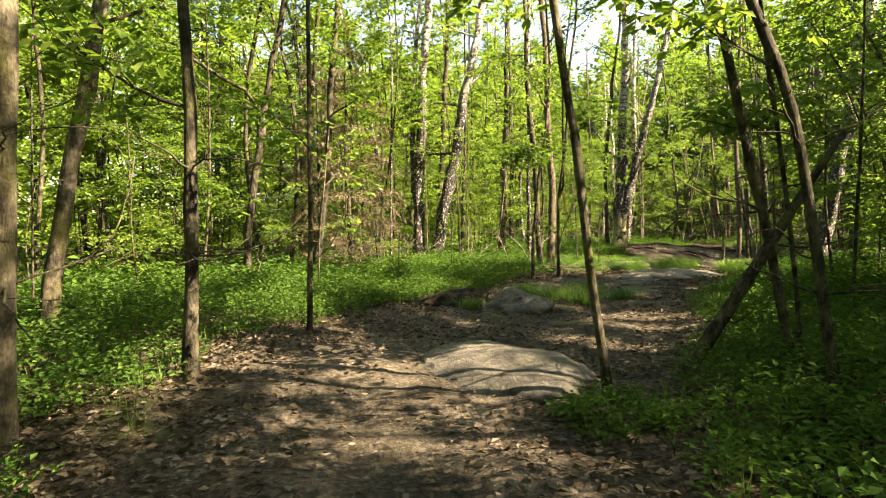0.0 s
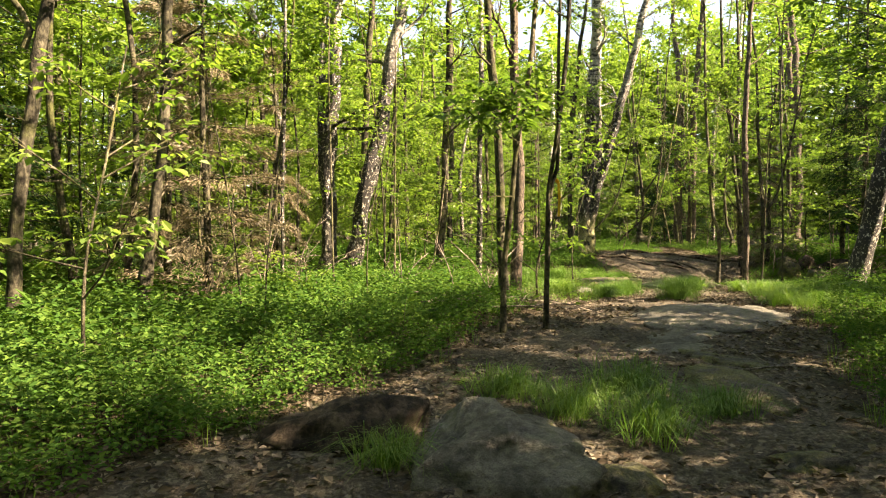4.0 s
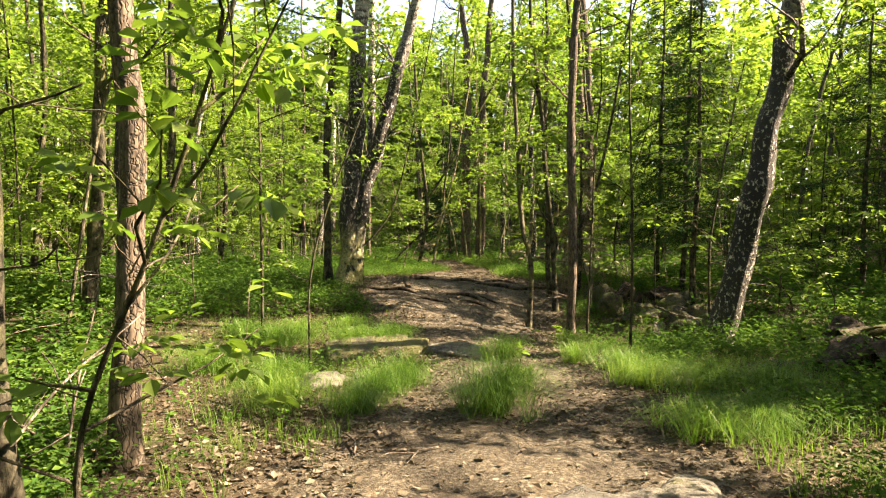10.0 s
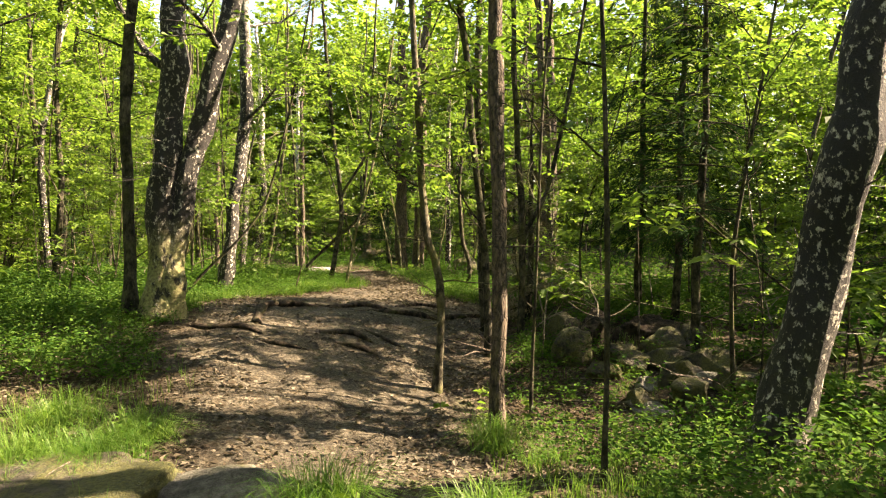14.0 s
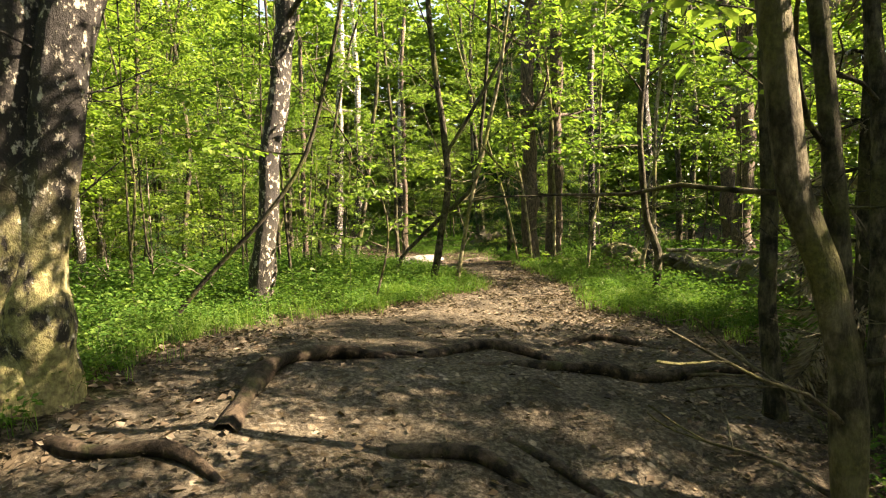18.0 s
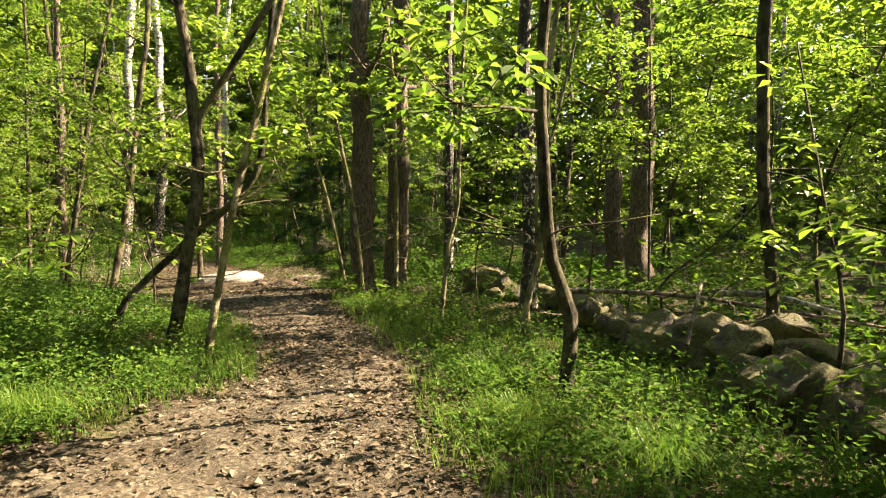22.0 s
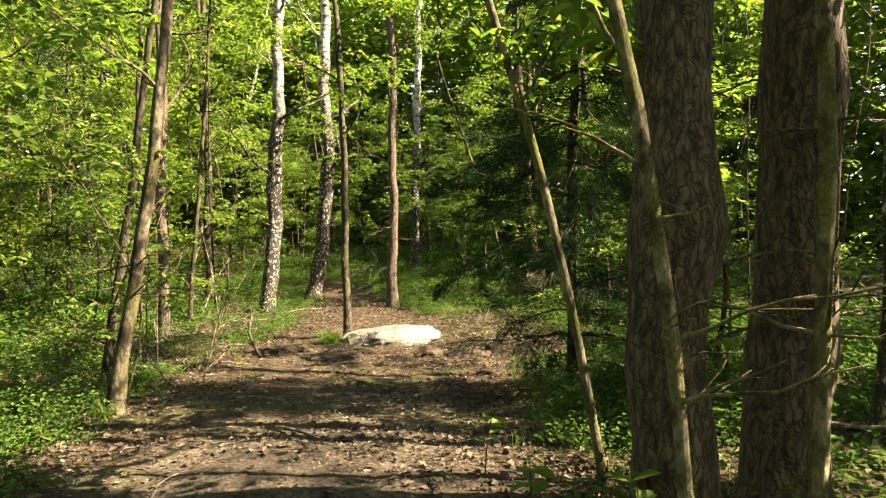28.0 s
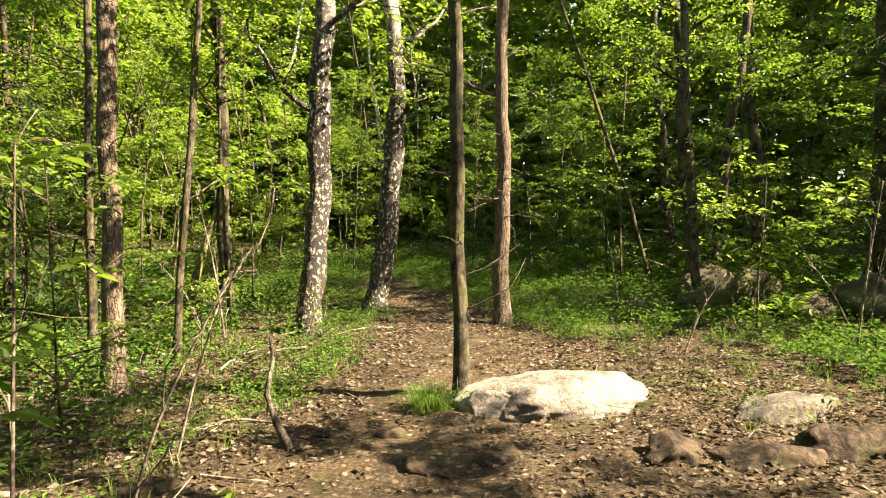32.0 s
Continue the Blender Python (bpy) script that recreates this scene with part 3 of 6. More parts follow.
def spruce(x, y, height, reach, label, low=0.4, seed=0, dead=False, r0=0.07):
    rnd, r = random.Random(seed * 7 + 1), np.random.default_rng(seed + 500)
    z = float(land_at(x, y))
    root = thing("spruce_tree", x, y, z, label, "spruce")
    line = spline([(0, 0, -0.1), (rnd.gauss(0, 0.05), rnd.gauss(0, 0.05), height * 0.5), (0, 0, height)], 0.35)
    s, R = trunk_shape(line, r0, 10, 0.3, 0.12, seed)
    part("trunk", s, OAK_BARK, root)
    at, way, stubs = [], [], []
    h = low
    while h < height - 0.15:
        L0 = reach * (1 - h / height) ** 0.8 + 0.15
        for j in range(rnd.randint(4, 6)):
            a = rnd.uniform(0, 2 * math.pi)
            L = L0 * rnd.uniform(0.6, 1.1)
            bl, br = limb(rnd, (0, 0, h), (math.cos(a), math.sin(a), -0.05), L, 0.012, 0.05, 0.25, 5)
            stubs.append(tube(bl, br, 4))
            n = int(L * (300 if dead else 900 if seed == 1 else 160))
            u = r.uniform(0.15, 1, n) * 5
            i = np.minimum(u.astype(int), 4)
            f = (u - i)[:, None]
            p = bl[i] * (1 - f) + bl[i + 1] * f
            d = bl[i + 1] - bl[i]
            d /= np.linalg.norm(d, axis=1)[:, None]
            side = np.stack([-d[:, 1], d[:, 0], 0 * u], 1) * r.choice((-1, 1), n)[:, None]
            out = (side * r.uniform(0.0, 0.42, n)[:, None]) * (1.05 - u / 5)[:, None] * L
            at.append(p + out + np.stack([0 * u, 0 * u, r.normal(-0.03, 0.04, n)], 1))
            way.append(d + side * 0.8 + np.stack([0 * u, 0 * u, r.normal(-0.2, 0.2, n)], 1))
        h += rnd.uniform(0.22, 0.36) * (1.6 if dead else 1)
    part("branches", merge(stubs), OAK_BARK, root)["kind"] = "stuff"
    at, way = np.concatenate(at), np.concatenate(way)
    part("crown", leaves(at, way, r.uniform(0.05, 0.11, len(at)) * (0.55 if seed == 1 else 1.0), 0.25 if seed == 1 else 0.2, r), DEAD_NEEDLE if dead else NEEDLE, root, "brown dead twigs" if dead else "dark green needles", smooth=False)
    return root


DEAD_NEEDLE = leaf_material("dead_needle", (0.06, 0.047, 0.027), (0.145, 0.118, 0.073), (0.27, 0.225, 0.15), 0.15)


tree("oak", [(-2.29, 3.20, 0.02), (-2.21, 3.20, 1.15), (-2.17, 3.20, 2.29)], 0.055, 9.5, "slim grey-barked broadleaf tree with mossy streaks", leaf_n=1900, low=1.7, limbs=7, reach=2.0, bark=GREY_BARK, seed=1)
tree("oak", [(-4.04, 6.33, 0.05), (-3.75, 6.33, 1.64), (-3.31, 6.33, 3.42)], 0.084, 11.8, "leaning dark broadleaf tree with a crooked stem", leaf_n=2200, low=3.2, limbs=7, reach=2.0, bark=GREY_BARK, seed=2)
tree("oak", [(-1.80, 4.40, 0.06), (-1.75, 4.40, 1.54), (-1.75, 4.40, 2.70)], 0.046, 8.8, "slender dark-barked broadleaf tree with fresh green leaves", leaf_n=1707, low=1.7, limbs=7, reach=1.3, seed=3)
tree("oak", [(-1.34, 6.20, 0.08), (-1.29, 6.20, 1.69), (-1.27, 6.20, 3.33)], 0.026, 7.2, "slender dark-barked broadleaf tree with fresh green leaves", leaf_n=1276, low=1.7, limbs=5, reach=1.3, seed=4)
tree("oak", [(-4.41, 14.03, -0.05), (-4.26, 14.01, 1.44), (-3.93, 13.99, 3.50), (-3.75, 13.97, 4.35)], 0.090, 12.0, "slender dark-barked broadleaf tree with fresh green leaves", leaf_n=2200, low=3.2, limbs=7, reach=2.0, forks=[([(-4.13, 14.00, 3.50), (-4.04, 13.99, 3.73), (-4.30, 14.02, 4.20), (-4.61, 14.04, 4.36)], 0.042)], seed=5)
tree("oak", [(-3.00, 14.64, 0.14), (-2.59, 14.60, 2.90), (-2.50, 14.60, 4.59)], 0.083, 11.7, "slender dark-barked broadleaf tree with fresh green leaves", leaf_n=2200, low=3.2, limbs=7, reach=2.0, seed=6)
tree("birch", [(-0.83, 20.50, -0.15), (-0.72, 20.49, 3.13), (-0.51, 20.46, 6.01)], 0.193, 12.0, "birch with white bark and black fissures at its foot", leaf_n=1500, low=3.2, limbs=7, reach=2.0, forks=[([(-0.91, 20.52, 2.20), (-0.92, 20.52, 3.94), (-0.80, 20.50, 6.01)], 0.101)], seed=7)
tree("birch", [(-0.30, 20.34, -0.14), (0.31, 20.26, 2.77), (0.94, 20.17, 5.97)], 0.191, 12.0, "birch with white bark and black fissures at its foot", leaf_n=1500, low=3.2, limbs=7, reach=2.0, seed=8)
tree("oak", [(2.24, 14.48, 0.12), (2.17, 14.51, 1.91), (2.12, 14.52, 2.80)], 0.067, 10.4, "slender dark-barked broadleaf tree with fresh green leaves", leaf_n=2154, low=3.2, limbs=7, reach=2.0, seed=9)
tree("pine", [(2.68, 15.71, 0.22), (2.73, 15.69, 1.84), (2.69, 15.71, 3.25)], 0.088, 13.0, "tall pine with reddish-brown plated bark", leaf_n=500, low=3.2, limbs=7, reach=2.0, seed=10)
tree("oak", [(1.71, 11.97, 0.74), (1.79, 11.94, 1.53), (1.83, 11.93, 1.94)], 0.031, 7.5, "slim grey-barked broadleaf tree with mossy streaks", leaf_n=1371, low=1.7, limbs=5, reach=1.3, bark=GREY_BARK, seed=11)
tree("oak", [(2.21, 12.06, 0.62), (2.23, 12.04, 1.56), (2.24, 12.04, 1.67)], 0.029, 7.3, "slender dark-barked broadleaf tree with fresh green leaves", leaf_n=1327, low=1.7, limbs=5, reach=1.3, forks=[([(2.24, 12.04, 1.51), (2.26, 12.03, 1.67), (2.31, 12.01, 1.83), (2.32, 12.01, 2.03)], 0.022)], seed=12)
tree("oak", [(1.05, 3.95, 0.00), (0.85, 3.80, 1.21), (0.80, 3.80, 1.67), (0.77, 3.80, 1.83)], 0.029, 7.4, "slim grey-barked broadleaf tree with mossy streaks", leaf_n=1333, low=1.7, limbs=5, reach=1.3, bark=GREY_BARK, seed=13)
tree("oak", [(2.42, 3.81, -0.04), (2.30, 3.81, 0.65), (2.11, 3.81, 1.75), (1.87, 3.81, 2.42)], 0.035, 8.4, "slender dark-barked broadleaf tree with fresh green leaves", leaf_n=1607, low=1.7, limbs=5, reach=1.3, seed=14)
tree("oak", [(2.62, 4.66, -0.04), (2.45, 4.66, 0.73), (2.17, 4.66, 2.10), (2.01, 4.66, 2.72)], 0.038, 8.7, "slender dark-barked broadleaf tree with fresh green leaves", leaf_n=1689, low=1.7, limbs=7, reach=1.3, seed=15)
tree("oak", [(2.77, 4.84, -0.04), (2.68, 4.84, 1.06), (2.59, 4.84, 1.71), (2.44, 4.84, 2.78)], 0.020, 7.0, "slender dark-barked broadleaf tree with fresh green leaves", leaf_n=1233, low=1.7, limbs=5, reach=1.3, seed=16)
tree("oak", [(2.05, 22.13, -0.06), (2.25, 22.11, 4.06), (2.33, 22.09, 6.71)], 0.105, 12.0, "slender dark-barked broadleaf tree with fresh green leaves", leaf_n=2200, low=3.2, limbs=7, reach=2.0, seed=17)
tree("birch", [(2.56, 18.86, -0.14), (2.60, 18.85, 2.43), (2.63, 18.85, 5.58)], 0.065, 12.0, "birch with white bark and black fissures at its foot", leaf_n=1500, low=3.2, limbs=7, reach=2.0, seed=18)
tree("birch", [(-1.49, 17.74, -0.05), (-1.42, 17.73, 2.30), (-1.37, 17.73, 4.11)], 0.036, 12.0, "birch with white bark and black fissures at its foot", leaf_n=1500, low=3.2, limbs=5, reach=1.3, seed=19)
tree("oak", [(-1.81, 17.81, -0.05), (-1.69, 17.79, 1.57), (-1.49, 17.77, 2.76)], 0.036, 7.9, "slender dark-barked broadleaf tree with fresh green leaves", leaf_n=1482, low=1.7, limbs=5, reach=1.3, seed=20)
tree("pine", [(9.29, 19.72, -0.30), (9.28, 19.73, 1.59), (9.22, 19.76, 3.85)], 0.076, 13.0, "tall pine with reddish-brown plated bark", leaf_n=500, low=3.2, limbs=7, reach=2.0, seed=21)
tree("birch", [(10.52, 17.82, -0.42), (10.88, 17.63, 1.45), (11.05, 17.54, 2.77), (11.23, 17.45, 3.81)], 0.195, 12.0, "birch with white bark and black fissures at its foot", leaf_n=1500, low=3.2, limbs=7, reach=2.0, seed=22)
tree("birch", [(6.71, 24.07, -0.02), (6.78, 24.03, 2.23), (6.91, 23.96, 5.05)], 0.206, 12.0, "massive forked birch with black fissured bark and yellow lichen", leaf_n=1500, low=3.2, limbs=7, reach=2.0, bark=LICHEN_BIRCH, seed=23)
tree("birch", [(6.79, 24.03, -0.02), (7.04, 23.89, 2.24), (7.49, 23.66, 3.96), (7.71, 23.54, 5.06)], 0.159, 12.0, "massive forked birch with black fissured bark and yellow lichen", leaf_n=1500, low=3.2, limbs=7, reach=2.0, bark=LICHEN_BIRCH, seed=24)
tree("oak", [(6.36, 24.25, 0.19), (6.30, 24.28, 2.48), (6.39, 24.24, 4.61)], 0.082, 11.7, "slender dark-barked broadleaf tree with fresh green leaves", leaf_n=2200, low=3.2, limbs=7, reach=2.0, seed=25)
tree("birch", [(8.08, 27.97, 0.0), (8.26, 27.92, 1.50), (8.44, 27.86, 2.80)], 0.135, 12.0, "birch with white bark and black fissures at its foot", leaf_n=1500, low=3.2, limbs=7, reach=2.0, seed=26)
tree("oak", [(9.45, 21.27, -0.17), (9.49, 21.25, 0.83), (9.35, 21.32, 1.30), (9.26, 21.36, 2.14), (9.21, 21.39, 3.05)], 0.049, 9.0, "slim grey-barked broadleaf tree with mossy streaks", leaf_n=1776, low=1.7, limbs=7, reach=1.3, bark=GREY_BARK, seed=27)
tree("oak", [(11.40, 23.33, -0.17), (11.32, 23.37, 1.27), (11.24, 23.41, 3.51)], 0.062, 10.0, "slender dark-barked broadleaf tree with fresh green leaves", leaf_n=2049, low=3.2, limbs=7, reach=2.0, seed=28)
tree("oak", [(9.16, 18.14, 0.31), (9.14, 18.14, 1.26), (9.13, 18.15, 1.95)], 0.020, 6.7, "slender dark-barked broadleaf tree with fresh green leaves", leaf_n=90, low=1.0, limbs=8, reach=0.9, seed=29)
tree("oak", [(10.13, 20.34, -0.25), (10.15, 20.33, 0.87), (10.19, 20.30, 2.85)], 0.020, 6.7, "slender dark-barked broadleaf tree with fresh green leaves", leaf_n=90, low=1.0, limbs=8, reach=0.9, seed=32)
tree("oak", [(10.85, 22.34, -0.09), (10.73, 22.38, 1.52), (10.60, 22.43, 2.52)], 0.057, 9.7, "slender dark-barked broadleaf tree with fresh green leaves", leaf_n=1949, low=1.7, limbs=7, reach=2.0, seed=33)
tree("oak", [(11.83, 22.97, 0.11), (11.82, 22.97, 1.44), (11.72, 23.01, 2.81)], 0.056, 9.5, "slender dark-barked broadleaf tree with fresh green leaves", leaf_n=1914, low=1.7, limbs=7, reach=2.0, forks=[([(11.84, 22.97, 1.14), (11.90, 22.95, 1.44), (12.15, 22.86, 1.93), (12.31, 22.81, 2.55)], 0.037)], seed=34)
tree("pine", [(14.58, 33.73, -0.17), (14.56, 33.74, 2.05), (14.53, 33.76, 4.54)], 0.187, 13.0, "tall pine with reddish-brown plated bark", leaf_n=500, low=3.2, limbs=7, reach=2.0, seed=35)
tree("pine", [(15.20, 33.74, -0.08), (15.22, 33.73, 2.08), (15.25, 33.72, 4.65)], 0.185, 13.0, "tall pine with reddish-brown plated bark", leaf_n=500, low=3.2, limbs=7, reach=2.0, seed=36)
tree("birch", [(16.80, 34.64, -0.02), (16.80, 34.64, 2.58), (16.76, 34.65, 3.97)], 0.097, 12.0, "birch with white bark and black fissures at its foot", leaf_n=1500, low=3.2, limbs=7, reach=2.0, seed=37)
tree("pine", [(20.64, 33.88, -0.47), (20.58, 33.91, 2.07), (20.48, 33.95, 4.75)], 0.199, 13.0, "tall pine with reddish-brown plated bark", leaf_n=500, low=3.2, limbs=7, reach=2.0, seed=38)
tree("pine", [(19.43, 32.09, -0.19), (19.40, 32.10, 1.94), (19.38, 32.11, 4.07)], 0.222, 13.0, "tall pine with reddish-brown plated bark", leaf_n=500, low=3.2, limbs=7, reach=2.0, seed=39)
tree("birch", [(16.11, 31.18, 0.34), (16.04, 31.21, 1.84), (15.99, 31.22, 3.41)], 0.118, 12.0, "birch with white bark and black fissures at its foot", leaf_n=1500, low=3.2, limbs=7, reach=2.0, seed=40)
tree("oak", [(15.94, 27.32, 0.21), (15.78, 27.41, 1.78), (15.73, 27.44, 2.97)], 0.061, 10.0, "slender dark-barked broadleaf tree with fresh green leaves", leaf_n=2032, low=3.2, limbs=7, reach=2.0, seed=41)
tree("oak", [(13.41, 27.41, -0.36), (13.46, 27.39, 0.65), (13.34, 27.45, 1.06), (13.23, 27.51, 2.11), (13.25, 27.49, 3.08)], 0.049, 9.0, "slender dark-barked broadleaf tree with fresh green leaves", leaf_n=1758, low=1.7, limbs=7, reach=1.3, seed=42)
tree("oak", [(14.77, 29.46, -0.34), (14.71, 29.49, 0.29), (14.86, 29.42, 1.01), (14.88, 29.42, 1.85), (14.90, 29.41, 2.74)], 0.037, 8.0, "thin pale-barked sapling with fresh green leaves", leaf_n=1513, low=1.7, limbs=5, reach=1.3, bark=PALE_BARK, forks=[([(14.83, 29.44, 0.94), (14.79, 29.45, 1.29), (14.80, 29.45, 1.71), (14.88, 29.42, 1.95)], 0.019)], seed=43)
tree("oak", [(14.48, 31.00, 0.21), (14.58, 30.96, 1.00), (14.68, 30.91, 1.47), (14.72, 30.90, 3.17)], 0.029, 7.3, "thin pale-barked sapling with fresh green leaves", leaf_n=1327, low=1.7, limbs=5, reach=1.3, bark=PALE_BARK, seed=44)
tree("oak", [(11.37, 30.02, 0.05), (11.52, 29.95, 0.84), (11.65, 29.90, 1.47), (11.77, 29.85, 2.02), (11.88, 29.81, 2.51)], 0.037, 8.0, "thin pale-barked sapling with fresh green leaves", leaf_n=1516, low=1.7, limbs=5, reach=1.3, bark=PALE_BARK, seed=45)
tree("oak", [(11.15, 30.69, 0.19), (11.37, 30.60, 1.07), (11.43, 30.57, 1.89), (11.36, 30.60, 2.69)], 0.064, 10.2, "leaning dark broadleaf tree with a crooked stem", leaf_n=2092, low=3.2, limbs=7, reach=2.0, forks=[([(11.43, 30.57, 2.12), (11.48, 30.55, 2.34), (11.69, 30.47, 2.69)], 0.038)], seed=46)
tree("oak", [(10.64, 31.66, -0.23), (10.84, 31.55, 0.36), (11.48, 31.20, 1.09), (12.06, 30.88, 1.74), (12.19, 30.81, 2.80)], 0.041, 8.3, "leaning dark broadleaf tree with a crooked stem", leaf_n=1588, low=1.7, limbs=5, reach=1.3, seed=47)
tree("oak", [(7.06, 26.82, 0.08), (7.54, 26.67, 0.56), (8.14, 26.47, 1.20), (8.56, 26.34, 1.83), (8.79, 26.26, 2.66)], 0.024, 7.0, "leaning dark broadleaf tree with a crooked stem", leaf_n=1232, low=1.7, limbs=5, reach=1.3, seed=48)
tree("oak", [(4.45, 43.41, -0.78), (4.63, 43.35, 3.29), (4.95, 43.25, 7.58)], 0.131, 12.0, "slender dark-barked broadleaf tree with fresh green leaves", leaf_n=2200, low=3.2, limbs=7, reach=2.0, seed=49)
tree("oak", [(4.97, 31.90, -0.05), (5.10, 31.86, 2.12), (5.07, 31.87, 3.69)], 0.077, 11.3, "slender dark-barked broadleaf tree with fresh green leaves", leaf_n=2200, low=3.2, limbs=7, reach=2.0, seed=50)
tree("oak", [(14.60, 34.41, -0.11), (14.33, 34.46, 1.08), (14.13, 34.50, 1.88), (13.94, 34.54, 2.52)], 0.028, 7.3, "thin pale-barked sapling with fresh green leaves", leaf_n=1315, low=1.7, limbs=5, reach=1.3, bark=PALE_BARK, seed=51)
tree("oak", [(14.36, 33.29, 0.30), (14.20, 33.32, 1.62), (14.06, 33.35, 2.27)], 0.033, 7.7, "thin pale-barked sapling with fresh green leaves", leaf_n=1419, low=1.7, limbs=5, reach=1.3, bark=PALE_BARK, seed=52)
tree("oak", [(14.96, 33.29, 0.25), (14.99, 33.28, 1.29), (14.94, 33.29, 2.32)], 0.037, 8.0, "thin pale-barked sapling with fresh green leaves", leaf_n=1498, low=1.7, limbs=5, reach=1.3, bark=PALE_BARK, seed=53)
tree("oak", [(11.00, 37.63, -0.54), (11.28, 37.63, 1.30), (11.48, 37.60, 2.70)], 0.067, 11.0, "slim grey-barked broadleaf tree with mossy streaks", leaf_n=2200, low=3.2, limbs=7, reach=2.0, bark=GREY_BARK, seed=54)
tree("oak", [(10.20, 40.05, -0.75), (10.43, 40.05, 0.95), (10.72, 40.02, 3.0)], 0.060, 10.0, "slender dark-barked broadleaf tree with fresh green leaves", leaf_n=1900, low=2.4, limbs=7, reach=1.6, seed=72)
tree("pine", [(10.20, 43.40, -0.75), (10.19, 43.41, 1.97), (10.21, 43.40, 4.35)], 0.098, 13.0, "tall pine with reddish-brown plated bark", leaf_n=500, low=3.2, limbs=7, reach=2.0, seed=55)
tree("oak", [(9.36, 45.06, -0.79), (9.37, 45.05, 1.17), (9.40, 45.05, 3.97)], 0.057, 9.6, "slender dark-barked broadleaf tree with fresh green leaves", leaf_n=1944, low=1.7, limbs=7, reach=2.0, seed=56)
tree("oak", [(10.35, 44.93, -0.77), (10.58, 44.90, 2.11), (10.74, 44.88, 3.97)], 0.049, 9.0, "slender dark-barked broadleaf tree with fresh green leaves", leaf_n=1767, low=1.7, limbs=7, reach=1.3, seed=57)
tree("birch", [(11.82, 46.77, -0.80), (12.01, 46.74, 2.29), (12.09, 46.73, 5.60)], 0.184, 12.0, "birch with white bark and black fissures at its foot", leaf_n=1500, low=3.2, limbs=7, reach=2.0, seed=58)
tree("birch", [(12.85, 48.82, -0.79), (13.26, 48.77, 2.09), (13.21, 48.78, 6.37)], 0.194, 12.0, "birch with white bark and black fissures at its foot", leaf_n=1500, low=3.2, limbs=7, reach=2.0, seed=59)
tree("oak", [(13.52, 42.81, -0.94), (13.47, 42.81, 1.95), (13.40, 42.82, 4.28)], 0.072, 10.9, "slender dark-barked broadleaf tree with fresh green leaves", leaf_n=2200, low=3.2, limbs=7, reach=2.0, seed=60)
tree("pine", [(14.85, 46.78, -0.84), (14.85, 46.78, 2.32), (14.82, 46.78, 5.73)], 0.120, 13.0, "tall pine with reddish-brown plated bark", leaf_n=500, low=3.2, limbs=7, reach=2.0, seed=61)
tree("birch", [(16.79, 55.26, -0.78), (16.79, 55.26, 3.09), (16.88, 55.25, 8.80)], 0.184, 12.0, "birch with white bark and black fissures at its foot", leaf_n=1500, low=3.2, limbs=7, reach=2.0, seed=62)
tree("oak", [(10.10, 49.41, -0.78), (10.04, 49.42, 3.17), (9.88, 49.44, 6.45)], 0.104, 12.0, "slender dark-barked broadleaf tree with fresh green leaves", leaf_n=2200, low=3.2, limbs=7, reach=2.0, seed=63)
tree("oak", [(18.81, 49.60, -0.56), (18.29, 49.67, 1.45), (17.85, 49.73, 2.61)], 0.050, 9.1, "slender dark-barked broadleaf tree with fresh green leaves", leaf_n=1795, low=1.7, limbs=7, reach=1.3, seed=64)
tree("oak", [(18.59, 47.37, -0.60), (18.38, 47.40, 1.79), (18.23, 47.42, 4.88)], 0.087, 12.0, "slender dark-barked broadleaf tree with fresh green leaves", leaf_n=2200, low=3.2, limbs=7, reach=2.0, seed=65)
tree("oak", [(19.40, 49.05, -0.77), (19.25, 49.07, 2.07), (18.97, 49.11, 5.49)], 0.140, 12.0, "slender dark-barked broadleaf tree with fresh green leaves", leaf_n=2200, low=3.2, limbs=7, reach=2.0, seed=66)
tree("oak", [(21.49, 53.80, -0.77), (21.21, 53.84, 2.52), (20.89, 53.88, 6.01)], 0.139, 12.0, "slender dark-barked broadleaf tree with fresh green leaves", leaf_n=2200, low=3.2, limbs=7, reach=2.0, seed=67)
tree("oak", [(22.24, 50.88, 0.03), (21.99, 50.92, 2.94), (21.73, 50.95, 6.27)], 0.147, 12.0, "slender dark-barked broadleaf tree with fresh green leaves", leaf_n=2200, low=3.2, limbs=7, reach=2.0, seed=68)
tree("oak", [(20.54, 50.20, 0.02), (20.80, 50.16, 2.44), (21.10, 50.12, 4.70)], 0.121, 12.0, "slender dark-barked broadleaf tree with fresh green leaves", leaf_n=2200, low=3.2, limbs=7, reach=2.0, seed=69)
tree("oak", [(21.37, 46.46, 0.15), (21.34, 46.47, 2.34), (21.31, 46.47, 4.68)], 0.157, 12.0, "slender dark-barked broadleaf tree with fresh green leaves", leaf_n=2200, low=3.2, limbs=7, reach=2.0, seed=70)
tree("oak", [(10.13, 49.09, -0.77), (10.11, 49.09, 1.96), (10.08, 49.10, 5.05)], 0.109, 12.0, "slender dark-barked broadleaf tree with fresh green leaves", leaf_n=2200, low=3.2, limbs=7, reach=2.0, seed=71)

EARTH = bark_material("dark_earth", (0.02, 0.015, 0.01), (0.07, 0.052, 0.036), (0.05, 0.06, 0.02), 0.58, 16, (1, 1, 1))

